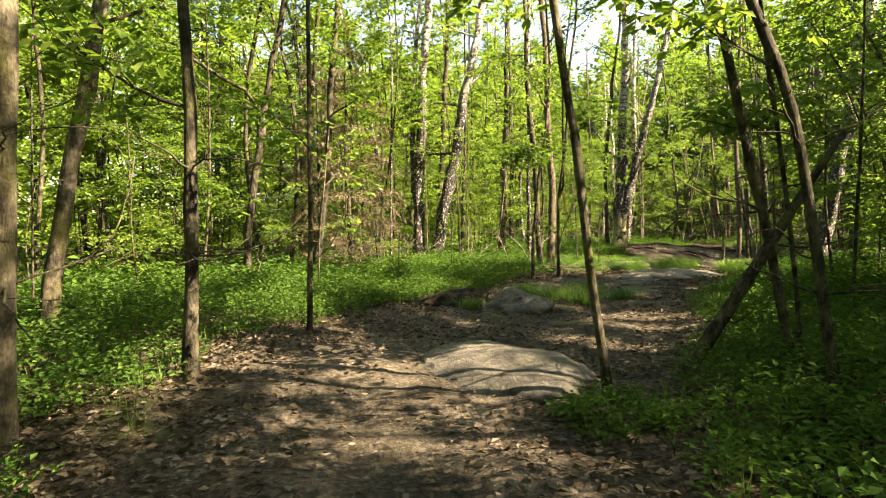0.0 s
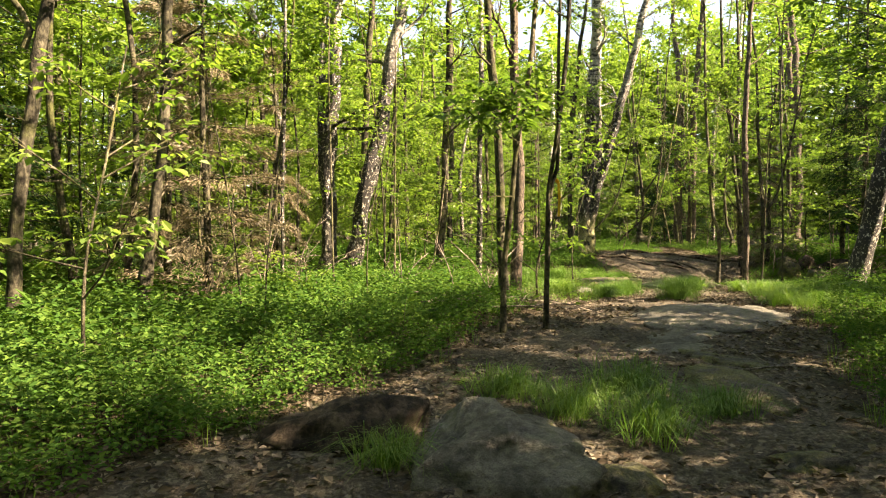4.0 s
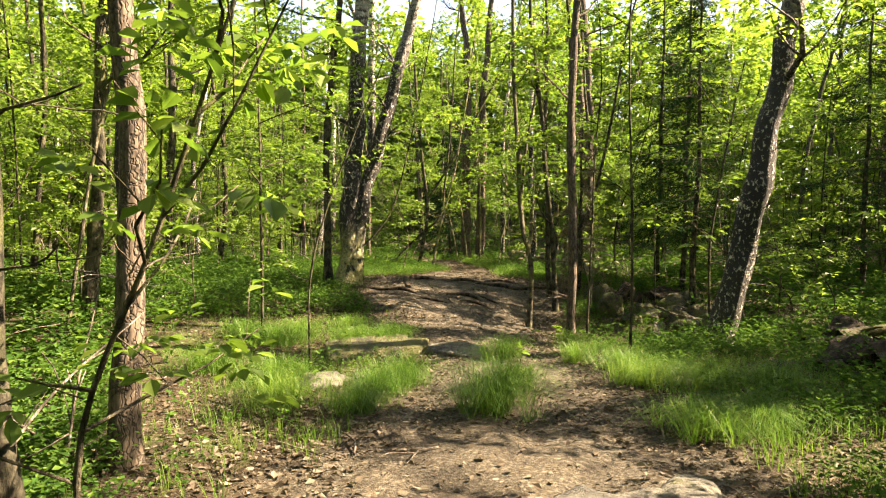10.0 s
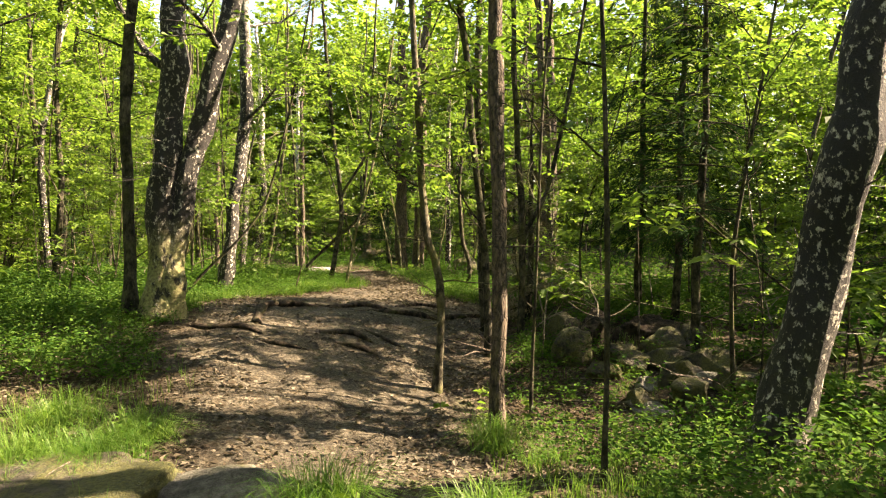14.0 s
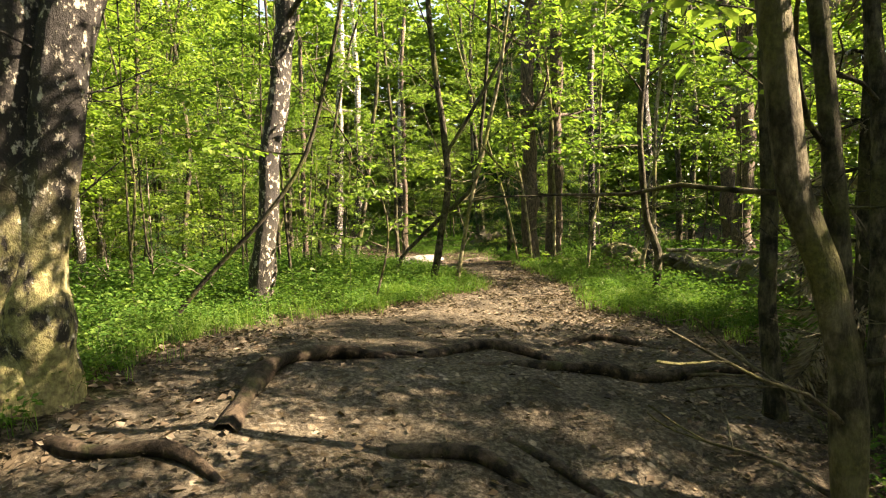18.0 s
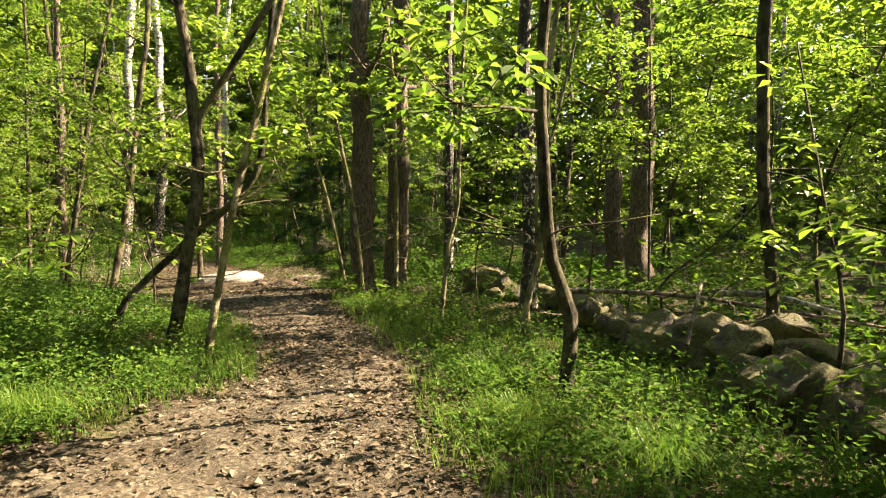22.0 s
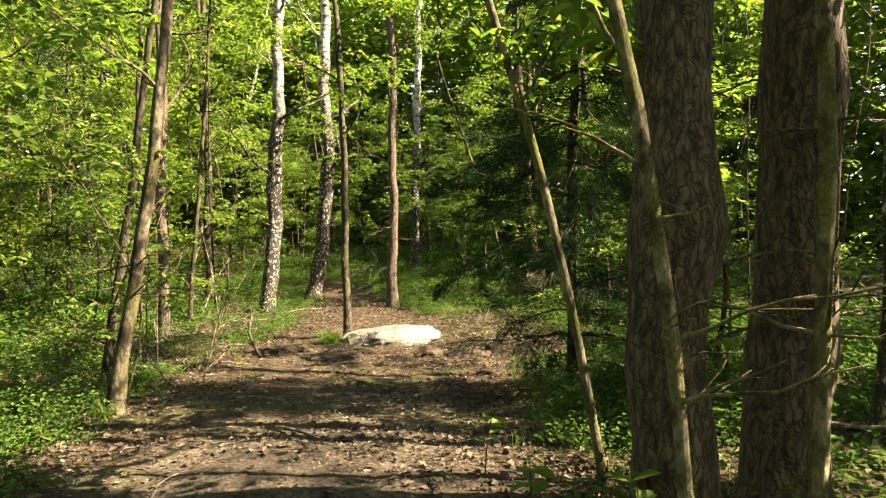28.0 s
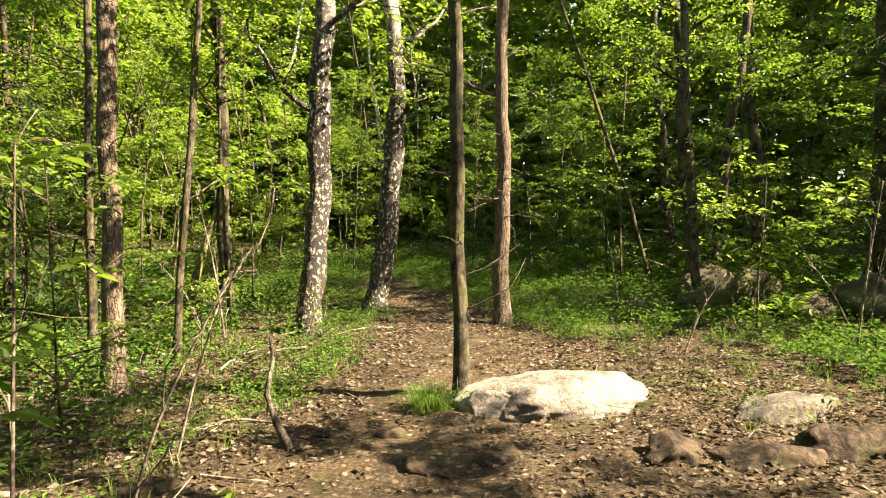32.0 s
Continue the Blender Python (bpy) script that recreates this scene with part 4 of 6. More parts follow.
# ---------- rocks ----------
def boulder(x, y, sx, sy, sz, label, mat=None, sink=0.3, turn=0.0, seed=0, category="rock", group="", detail=4, lift=0.0, sharp=0.30, name="boulder", cut=13):
    """A weathered stone: a ball cut by random planes and roughened."""
    bm = bmesh.new()
    bmesh.ops.create_icosphere(bm, subdivisions=detail, radius=1.0)
    rnd = random.Random(seed)
    cuts = [(Vector((rnd.gauss(0, 1), rnd.gauss(0, 1), rnd.gauss(0, 0.7))).normalized(), rnd.uniform(0.55, 0.85) if cut > 9 else rnd.uniform(0.8, 0.95)) for _ in range(cut)]
    o = Vector((seed * 3.7, seed * 1.3, seed * 2.1))
    for v in bm.verts:
        p = v.co.copy()
        for n, d in cuts:
            k = p.dot(n) - d
            if k > 0:
                p -= n * k * 0.96
        p *= 1 + sharp * 0.5 * noise.fractal(p * 1.4 + o, 1.0, 2.0, 4) + 0.11 * sharp * noise.ridged_multi_fractal(p * 2.6 + o, 1.0, 2.2, 3, 0.9, 2.0) + 0.045 * noise.noise(p * 9 + o) + 0.018 * noise.noise(p * 24 + o)
        v.co = Vector((p.x * sx, p.y * sy, p.z * sz))
    me = bpy.data.meshes.new(name)
    bm.to_mesh(me)
    bm.free()
    me.polygons.foreach_set("use_smooth", np.full(len(me.polygons), True))
    ob = part(name, me, mat or MOSS_ROCK)
    ob.matrix_basis = pose(x, y, float(land_at(x, y)) + sz * (1 - 2 * sink) * 0.9 + lift, 0, 0, turn)
    return tagged(ob, label, category, group)


boulder(0.45, 4.85, 0.62, 1.0, 0.22, "flat grey granite outcrop in the trodden soil", GRANITE, 0.66, 20, 1, detail=5, sharp=0.22, name="rock_outcrop", cut=6)
boulder(0.95, 8.65, 0.6, 0.8, 0.33, "rugged grey rock breaking out of the earth bank", GRANITE, 0.58, 24, 411, detail=5, sharp=0.6, name="rock_outcrop", cut=18)
boulder(0.25, 9.15, 0.55, 0.32, 0.22, "crumbling dark earth bank below bilberry shrubs", EARTH, 0.56, 12, 412, "earth bank", sharp=0.5, name="earth_bank", cut=8)
for i, (x, y, sx, sy, sz) in enumerate(((1.35, 7.45, 0.45, 0.26, 0.1), (0.55, 8.0, 0.3, 0.36, 0.14), (1.6, 8.3, 0.3, 0.26, 0.12), (3.0, 9.7, 0.7, 0.4, 0.14), (3.4, 10.6, 0.55, 0.36, 0.12), (2.6, 8.3, 0.24, 0.18, 0.08))):
    boulder(x, y, sx, sy, sz, "weathered grey rock bedded in the trodden soil", MOSS_ROCK, 0.7, i * 31, 400 + i, "rock", "rocks of the earth bank", sharp=0.45, cut=16)
boulder(4.6, 12.95, 1.45, 1.05, 0.17, "broad bare granite slab beside the trail", GRANITE, 0.70, 35, 4, detail=6, sharp=0.3, name="rock_outcrop", cut=8)
boulder(5.85, 19.4, 1.1, 0.7, 0.3, "low granite ledge with grass behind it", MOSS_ROCK, 0.58, 10, 5, detail=5, sharp=0.42, name="rock_outcrop", cut=15)
boulder(6.7, 19.0, 0.5, 0.34, 0.16, "low granite ledge with grass behind it", GRANITE, 0.58, -15, 55, detail=5, sharp=0.4, name="rock_outcrop", cut=14)
boulder(14.35, 42.5, 0.95, 0.5, 0.27, "pale sunlit granite rock on the forest floor", SUNLIT_GRANITE, 0.5, 8, 7, detail=5, name="rock_outcrop", cut=6)
boulder(13.75, 42.35, 0.35, 0.3, 0.2, "small pale stone beside the granite rock", SUNLIT_GRANITE, 0.45, 50, 8)
boulder(16.3, 42.0, 0.75, 0.35, 0.22, "flat pinkish rock set in leaf litter", GRANITE, 0.5, 5, 9)
for i, (x, y, s) in enumerate(((11.9, 21.1, 0.26), (12.35, 21.15, 0.34), (12.75, 20.8, 0.36), (12.4, 20.3, 0.33), (12.0, 19.85, 0.3), (11.55, 20.15, 0.24), (12.5, 19.6, 0.34), (12.9, 20.3, 0.4), (13.4, 21.0, 0.4))):
    boulder(x, y, s * 1.1, s * 0.85, s * 0.7, "mossy fieldstone in a tumbled heap", MOSS_ROCK, 0.35, i * 47, 20 + i, "stone", "fieldstones in a heap")
for i, (x, y, a, b, c) in enumerate(((12.1, 20.55, 0.24, 0.18, 0.12), (12.45, 20.4, 0.22, 0.18, 0.14), (12.9, 20.4, 0.26, 0.2, 0.12), (11.5, 20.0, 0.25, 0.2, 0.1), (11.3, 19.65, 0.2, 0.16, 0.11), (12.5, 20.0, 0.25, 0.2, 0.12), (11.95, 19.85, 0.24, 0.18, 0.1))):
    boulder(x, y, a, b, c, "flat pale fieldstone lying in sun at the trail's edge", SUNLIT_GRANITE, 0.4, i * 41, 640 + i, "stone", "pale stones beside the pine", sharp=0.4, cut=14)
for i, (x, y, a, b, c) in enumerate(((11.9, 21.75, 0.34, 0.3, 0.34), (12.4, 21.35, 0.28, 0.24, 0.26), (13.1, 21.2, 0.45, 0.32, 0.26), (12.3, 22.5, 0.34, 0.3, 0.3))):
    boulder(x, y, a, b, c, "moss-covered boulder in a shaded hollow", MOSS_ROCK, 0.3, i * 29, 660 + i, "stone", "mossy boulders in the hollow", sharp=0.4, cut=12)
for i, (x, y, a, b, c) in enumerate(((15.3, 40.9, 0.42, 0.2, 0.16), (15.95, 41.0, 0.5, 0.22, 0.2), (16.6, 40.9, 0.45, 0.2, 0.18), (17.3, 41.0, 0.5, 0.24, 0.2), (14.75, 41.1, 0.3, 0.18, 0.13))):
    boulder(x, y, a, b, c, "dark crumbling earth ledge with hanging roots", EARTH, 0.5, i * 9 - 12, 740 + i, "earth bank", "earth ledges", sharp=0.6, name="earth_bank", cut=10)
for i, (x, y, a, b, c) in enumerate(((18.3, 46.6, 0.6, 0.5, 0.5), (19.2, 46.9, 0.7, 0.5, 0.55), (19.6, 45.9, 0.5, 0.4, 0.4), (20.6, 45.6, 0.8, 0.5, 0.5), (18.9, 47.8, 0.6, 0.5, 0.6))):
    boulder(x, y, a, b, c, "moss-covered boulder at the foot of trees", MOSS_ROCK, 0.35, i * 37, 760 + i, "stone", "mossy boulders under the trees", sharp=0.4, cut=12)
WALL = [(18.3, 35.3), (17.5, 34.4), (17.2, 33.6), (16.7, 33.3), (16.4, 32.2), (16.5, 31.0), (16.3, 30.1), (15.75, 29.3), (15.4, 28.3), (15.25, 27.5), (14.95, 26.7), (14.6, 26.0), (14.5, 25.2)]
k = 30
for (a, b), (c, d) in zip(WALL, WALL[1:]):
    for u in (0.0, 0.26, 0.5, 0.76):
        k += 1
        s = PY.uniform(0.15, 0.27) * 1.3
        boulder(a + u * (c - a) + PY.gauss(0, 0.12), b + u * (d - b), s * PY.uniform(1.0, 1.4), s, s * PY.uniform(0.65, 0.9), "mossy fieldstone in an old tumbled stone wall", MOSS_ROCK, 0.25, PY.uniform(0, 180), k, "stone", "fieldstones of the old wall", sharp=0.5, cut=16)
for i, (x, y, sx, sy, sz, up) in enumerate(((16.15, 29.95, 0.5, 0.36, 0.34, 0.05), (16.75, 30.9, 0.4, 0.32, 0.3, 0.0), (15.6, 28.75, 0.55, 0.3, 0.26, 0.0), (15.75, 27.9, 0.55, 0.45, 0.4, 0.08), (15.35, 27.2, 0.36, 0.3, 0.3, 0.05), (15.5, 26.7, 0.62, 0.42, 0.42, 0.1), (15.35, 26.1, 0.6, 0.4, 0.4, 0.05), (15.9, 27.2, 0.6, 0.4, 0.36, 0.3), (14.85, 25.5, 0.45, 0.36, 0.3, 0.0))):
    boulder(x, y, sx * 0.78, sy * 0.8, sz * 0.72, "large mossy boulder in an old tumbled stone wall", MOSS_ROCK, 0.32, i * 33, 70 + i, "stone", "boulders of the old wall", lift=up * 0.6, sharp=0.4, cut=11)
for i, (x, y, a, b, c, up) in enumerate(((15.7, 29.75, 0.34, 0.26, 0.2, 0.34), (15.5, 29.35, 0.3, 0.24, 0.19, 0.3), (15.95, 30.2, 0.3, 0.24, 0.2, 0.32), (15.3, 28.65, 0.32, 0.24, 0.18, 0.28), (15.5, 28.25, 0.28, 0.22, 0.2, 0.32), (15.35, 27.75, 0.36, 0.26, 0.2, 0.32), (15.2, 27.2, 0.3, 0.26, 0.22, 0.36), (15.05, 26.6, 0.34, 0.26, 0.2, 0.3))):
    boulder(x, y, a, b, c, "mossy brown stone on top of an old tumbled wall", MOSS_ROCK, 0.35, i * 53, 780 + i, "stone", "top stones of the old wall", lift=up - 0.12, sharp=0.45, cut=14)
for i, (x, y, sx, sy, sz, tn) in enumerate(((5.3, 13.6, 0.85, 0.4, 0.13, 30), (3.85, 12.6, 0.6, 0.3, 0.09, 40), (3.7, 11.75, 0.7, 0.32, 0.1, 35), (3.2, 11.05, 0.6, 0.3, 0.09, 20), (4.55, 17.9, 0.42, 0.34, 0.22, 10))):
    boulder(x, y, sx, sy, sz, "flat granite ledge worn by the trail", GRANITE, 0.62, tn, 95 + i, "rock", "granite ledges of the trail", sharp=0.35, cut=12)


BIRCH_PALE = bark_material("pale_birch_wood", (0.2, 0.18, 0.15), (0.55, 0.52, 0.46), (0.2, 0.2, 0.12), 0.7, 14, (1, 1, 2.5))


# ---------- roots, logs and fallen branches ----------
def root_strand(ctrl, r, label="dark exposed tree root across the trail"):
    z = [float(land_at(a, b)) for a, b in ctrl]
    x0, y0, z0 = ctrl[0][0], ctrl[0][1], z[0]
    line = spline([(a - x0, b - y0, h - z0 + r * (0.6 if 0 < i < len(ctrl) - 1 else -0.6)) for i, ((a, b), h) in enumerate(zip(ctrl, z))], 0.08)
    R = r * (1 - 0.45 * np.linspace(0, 1, len(line))) * (1 + 0.18 * np.sin(np.arange(len(line)) * 0.8 + x0 * 9))
    ob = part("tree_root", tube(line, R, 9, 0.12, x0), EARTH)
    ob.location = (x0, y0, z0)
    return tagged(ob, label, "root", "roots across the trail")


root_strand([(7.80, 23.3), (7.99, 23.92), (8.17, 24.2), (8.49, 24.44), (8.68, 24.39), (9.1, 24.42)], 0.07)
root_strand([(9.2, 24.55), (9.76, 24.8), (10.1, 24.6), (10.4, 24.38)], 0.062)
root_strand([(10.5, 24.85), (11.0, 25.05), (11.35, 25.03), (11.55, 24.75)], 0.045)
root_strand([(9.55, 24.33), (10.37, 24.12), (10.83, 24.01), (11.6, 24.02), (12.2, 23.9)], 0.062)
root_strand([(10.3, 24.36), (10.55, 24.3), (10.9, 24.2)], 0.045)
root_strand([(8.6, 23.1), (9.02, 22.95), (9.25, 22.74)], 0.06)
root_strand([(8.7, 22.7), (8.92, 22.41), (9.1, 22.2)], 0.05)
root_strand([(9.3, 23.15), (9.48, 22.88), (9.62, 22.6)], 0.04)
root_strand([(7.5, 22.7), (7.96, 22.49), (8.3, 22.3)], 0.035)
root_strand([(6.7, 23.7), (7.2, 23.2), (7.6, 23.05), (7.9, 22.7)], 0.05)
root_strand([(8.65, 24.4), (9.0, 24.55), (9.3, 24.5)], 0.03)


boulder(12.6, 22.25, 0.5, 0.3, 0.42, "dark upturned root plate with clinging earth", EARTH, 0.35, 20, 90, "root plate", sharp=0.5, name="root_plate")
boulder(13.5, 22.0, 0.65, 0.4, 0.3, "low mound of dark earth and roots", EARTH, 0.45, -10, 91, "mound", sharp=0.5, name="earth_mound")


def fallen(name, ctrl, r, label, mat=None, twigs=0, seed=1, category="branch"):
    rnd = random.Random(seed)
    x0, y0, z0 = ctrl[0]
    line = spline([(a - x0, b - y0, c - z0) for a, b, c in ctrl], 0.12)
    R = r * (1 - 0.6 * np.linspace(0, 1, len(line)))
    shape = twiggy(rnd, line, R, twigs, 0.5)[0] if twigs else tube(line, R, 9, 0.1, seed)
    ob = part(name, shape, mat or DEAD_WOOD)
    ob.location = (x0, y0, z0)
    return tagged(ob, label, category)


def on(x, y, up=0.0):
    return (x, y, float(land_at(x, y)) + up)


fallen("leaning_log", [on(1.72, 4.5), (2.15, 4.57, 0.58), (2.6, 4.6, 1.25), (2.95, 4.62, 1.75)], 0.058, "dark dead log leaning against tree stems", OAK_BARK, seed=3, category="log")
fallen("broken_branch", [on(12.05, 41.65, 0.0), (11.93, 41.75, -0.55), (11.86, 41.8, -0.36), (11.9, 41.85, -0.12), (11.88, 41.9, 0.06)], 0.034, "grey broken branch propped upright in leaf litter", DEAD_WOOD, 0, 6)
for i, (x, y, L, a, rr, up) in enumerate(((9.6, 15.6, 1.9, -0.5, 0.10, 0.08), (9.9, 15.2, 1.7, -0.35, 0.09, 0.22), (9.4, 15.95, 2.2, -0.62, 0.08, 0.06), (10.9, 16.7, 1.8, -0.4, 0.11, 0.1), (11.0, 16.3, 1.6, -0.2, 0.1, 0.25))):
    fallen("fallen_log", [on(x, y, up), on(x + 0.5 * L * math.cos(a), y + 0.5 * L * math.sin(a), up + 0.04), on(x + L * math.cos(a), y + L * math.sin(a), up)], rr, "dark decaying mossy log in a low pile", OAK_BARK, 4, 60 + i, "log")
boulder(10.2, 15.5, 0.7, 0.45, 0.32, "low mound of dark earth and roots", EARTH, 0.45, -30, 92, "mound", sharp=0.6, name="earth_mound")
boulder(11.6, 16.4, 0.7, 0.5, 0.38, "low mound of dark earth and roots", EARTH, 0.45, 15, 93, "mound", sharp=0.6, name="earth_mound")
fallen("fallen_branch", [on(17.4, 47.7, 0.04), on(18.5, 47.1, 0.06), on(19.8, 46.3, 0.05)], 0.06, "long pale fallen stem in low plants", DEAD_WOOD, 4, 7)
fallen("fallen_branch", [on(15.3, 29.6, 0.5), on(16.2, 28.6, 0.55), on(17.3, 27.0, 0.35)], 0.035, "long bare branch fallen across the stone wall", DEAD_WOOD, 6, 11)
fallen("fallen_branch", [on(17.6, 29.2, 0.4), on(16.9, 28.0, 0.55), on(16.4, 27.0, 0.5)], 0.05, "pale bare log lying on the stone wall", BIRCH_PALE, 3, 12, "log")
fallen("fallen_branch", [on(14.9, 27.5, 0.3), on(15.6, 27.9, 0.75), on(16.5, 28.5, 0.6)], 0.02, "thin dry branch caught on the stone wall", DEAD_WOOD, 5, 13)
fallen("leaning_stake", [on(9.36, 49.4, -0.02), (9.75, 49.4, 0.7), (10.05, 49.4, 1.4)], 0.09, "pale broken trunk leaning from the ground", PALE_BARK, 0, 8, "trunk")
fallen("fallen_branch", [on(12.6, 36.4, 0.02), on(12.75, 36.1, 0.04), on(12.95, 35.8, 0.03)], 0.018, "short bare stick on the trail", DEAD_WOOD, 1, 9)
fallen("fallen_branch", [on(11.55, 34.0, 0.02), on(11.8, 34.4, 0.05), on(12.1, 34.75, 0.03)], 0.02, "thin pale stick at the edge of the trail", DEAD_WOOD, 1, 10)
for i in range(16):
    x, y = PY.uniform(0.8, 2.3), PY.uniform(12.9, 14.8)
    a = PY.uniform(-0.5, 0.5)
    L = PY.uniform(0.5, 1.1)
    fallen("fallen_branch", [on(x, y, 0.05 + 0.02 * i % 0.2), on(x + L * 0.5 * math.cos(a), y + L * 0.5 * math.sin(a), 0.16), on(x + L * math.cos(a), y + L * math.sin(a), 0.08)], 0.014, "dry dead branch in a brush pile", DEAD_WOOD, 2, 40 + i)
for i, (x0, x1, y0, y1, count) in enumerate(((-3.5, 2.5, 14.5, 20, 26), (11.2, 14.5, 18.5, 23.5, 12), (3.5, 8.0, 28.5, 34, 14), (9.0, 11.5, 39, 47, 10), (15.5, 21, 42, 48, 10))):
    for j in range(count):
        x, y, a, L = PY.uniform(x0, x1), PY.uniform(y0, y1), PY.uniform(0, 6.28), PY.uniform(1.2, 2.8)
        up = PY.uniform(0.25, 0.95)
        z0 = float(land_at(x, y))
        fallen("dead_stem", [(x, y, z0 - 0.03), (x + 0.5 * L * math.cos(a) * (1 - up), y + 0.5 * L * math.sin(a) * (1 - up), z0 + 0.5 * L * up + 0.05), (x + L * math.cos(a) * (1 - up) * 1.2, y + L * math.sin(a) * (1 - up), z0 + L * up)], PY.uniform(0.009, 0.018), "thin dead grey stem standing in the undergrowth", DEAD_WOOD, 5, 300 + 40 * i + j, "dead stem")
for i in range(36):
    x, y, a, L = PY.uniform(8.6, 12.6), PY.uniform(38.5, 46.5), PY.uniform(0, 6.28), PY.uniform(0.4, 1.3)
    if trail_gap(x, y) > 0.1:
        fallen("fallen_branch", [on(x, y, 0.03), on(x + L * 0.5 * math.cos(a), y + L * 0.5 * math.sin(a), PY.uniform(0.03, 0.16)), on(x + L * math.cos(a + 0.25), y + L * math.sin(a + 0.25), 0.04)], PY.uniform(0.01, 0.022), "dry grey branch lying in leaf litter", DEAD_WOOD, 3, 500 + i)
for i in range(60):
    y = PY.uniform(4, 50)
    x = float(np.interp(y, TRAIL[:, 1], TRAIL[:, 0])) + PY.choice((-1, 1)) * PY.uniform(0.6, 4.5)
    a, L = PY.uniform(0, 6.28), PY.uniform(0.3, 0.9)
    fallen("twig", [on(x, y, 0.02), on(x + L * 0.5 * math.cos(a), y + L * 0.5 * math.sin(a), 0.035), on(x + L * math.cos(a + 0.2), y + L * math.sin(a + 0.2), 0.02)], PY.uniform(0.006, 0.012), "thin dry twig on the forest floor", DEAD_WOOD, 1, 100 + i, "twig")


# ---------- the forest behind: shared forms, set out by hand-drawn rules ----------
def form_tree(seed, height, r0, kind, leaf_n, leaf, low, limbs, reach, label, bark, lean=0.5, raw=False):
    rnd = random.Random(seed)
    c = [(0, 0, 0), (rnd.gauss(0, lean * 0.3), rnd.gauss(0, lean * 0.3), height * 0.35), (rnd.gauss(0, lean), rnd.gauss(0, lean), height * 0.75)]
    base = float(land_at(0, -400))
    c = [(p[0], p[1] - 400, p[2] + base) for p in c]
    return tree(kind, c, r0, height, label, leaf_n=leaf_n, leaf=leaf, low=low, limbs=limbs, reach=reach, bark=bark, seed=seed, coarse=True, raw=raw)


YOUNG = "young broadleaf tree with layered bright green leaves"
FORMS = {
    "young": [form_tree(300 + i, h, 0.03, "oak", 3000, 0.095, 0.6, 13, 1.6, YOUNG, b) for i, (h, b) in enumerate(((5.5, GREY_BARK), (6.5, OAK_BARK), (4.6, OAK_BARK), (7.2, GREY_BARK)))],
    "sprig": [form_tree(360 + i, h, 0.022, "oak", 1900, 0.085, 1.8, 10, 1.35, "slender young oak with fresh green leaves overhead", b, 0.35) for i, (h, b) in enumerate(((4.6, OAK_BARK), (5.4, GREY_BARK), (4.0, OAK_BARK)))],
    "tall": [form_tree(320 + i, 13.5, 0.11, "oak", 1400, 0.23, 5.0, 8, 3.1, "tall dark-stemmed forest tree with a high leafy crown", OAK_BARK, 0.7) for i in range(3)],
    "birch": [form_tree(330 + i, 13.5, 0.12, "birch", 1900, 0.17, 4.5, 11, 2.4, "tall white-barked birch in the forest", BIRCH_BARK, 0.6) for i in range(2)],
    "oaklet": [form_tree(380 + i, h, 0.016, "oak", 420, 0.1, 0.45, 8, 0.95, "young oak with broad fresh green leaves beside the trail", GREY_BARK, 0.25) for i, h in enumerate((2.8, 3.4, 2.3))],
    "pole": [form_tree(340 + i, 6.5, 0.024, "oak", 260, 0.09, 1.8, 7, 1.0, "thin bare-stemmed sapling with few leaves", b, 0.5) for i, b in enumerate((OAK_BARK, GREY_BARK, OAK_BARK))],
}
spots = []


def put(kind, x, y, scale):
    src = PY.choice(FORMS[kind])
    m = pose(x, y, float(land_at(x, y)), 0, 0, PY.uniform(0, 360)) @ Matrix.Scale(scale, 4)
    spots.append((x, y))
    ob = copy_thing(src, m)
    ob["group"] = {"young": "young trees of the forest", "tall": "tall trees of the forest", "birch": "birches of the forest", "pole": "thin saplings", "sprig": "slender young oaks", "oaklet": "young oaks beside the trail"}[kind]


def patch(x, y, s, seed):
    return 0.5 + 0.5 * np.sin(x / s + seed + 1.7 * np.sin(y / s * 0.8 + seed)) * np.cos(y / s * 1.1 - seed * 2 + 1.2 * np.sin(x / s * 0.7))


# Floor spots meant to be sunlit; leaves in their sunbeams are left out.
SUN_SPOTS = np.array([(-0.4, 3.1), (9.9, 20.5), (12.4, 20.2), (9.6, 19.7), (13.2, 28.2), (12.0, 28.0), (4.8, 14.6), (8.4, 23.8), (0.3, 4.6), (-1.8, 5.2), (17.8, 42.6), (2.0, 6.2), (-2.5, 8.4), (-2.0, 7.4), (2.4, 7.3), (4.8, 10.4), (2.2, 11.2), (3.1, 19.7), (3.5, 15.1), (5.2, 13.8), (7.3, 14.0), (3.9, 19.5), (4.3, 18.2), (7.2, 21.3), (7.6, 19.1), (11.6, 20.0),
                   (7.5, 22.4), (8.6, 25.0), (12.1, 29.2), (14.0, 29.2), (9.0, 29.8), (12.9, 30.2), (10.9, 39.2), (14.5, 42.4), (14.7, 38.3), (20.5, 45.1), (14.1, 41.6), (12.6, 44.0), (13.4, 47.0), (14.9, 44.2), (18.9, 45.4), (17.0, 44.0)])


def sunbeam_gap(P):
    """How far points lie from the nearest line between the sun and a sun spot, across it."""
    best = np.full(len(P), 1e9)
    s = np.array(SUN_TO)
    for x, y in SUN_SPOTS:
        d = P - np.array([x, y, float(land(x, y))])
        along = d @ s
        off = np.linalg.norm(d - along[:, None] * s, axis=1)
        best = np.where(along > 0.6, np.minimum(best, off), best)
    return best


def sunny_side(x, y):
    return x > float(np.interp(y + 2.5, TRAIL[:, 1], TRAIL[:, 0]))


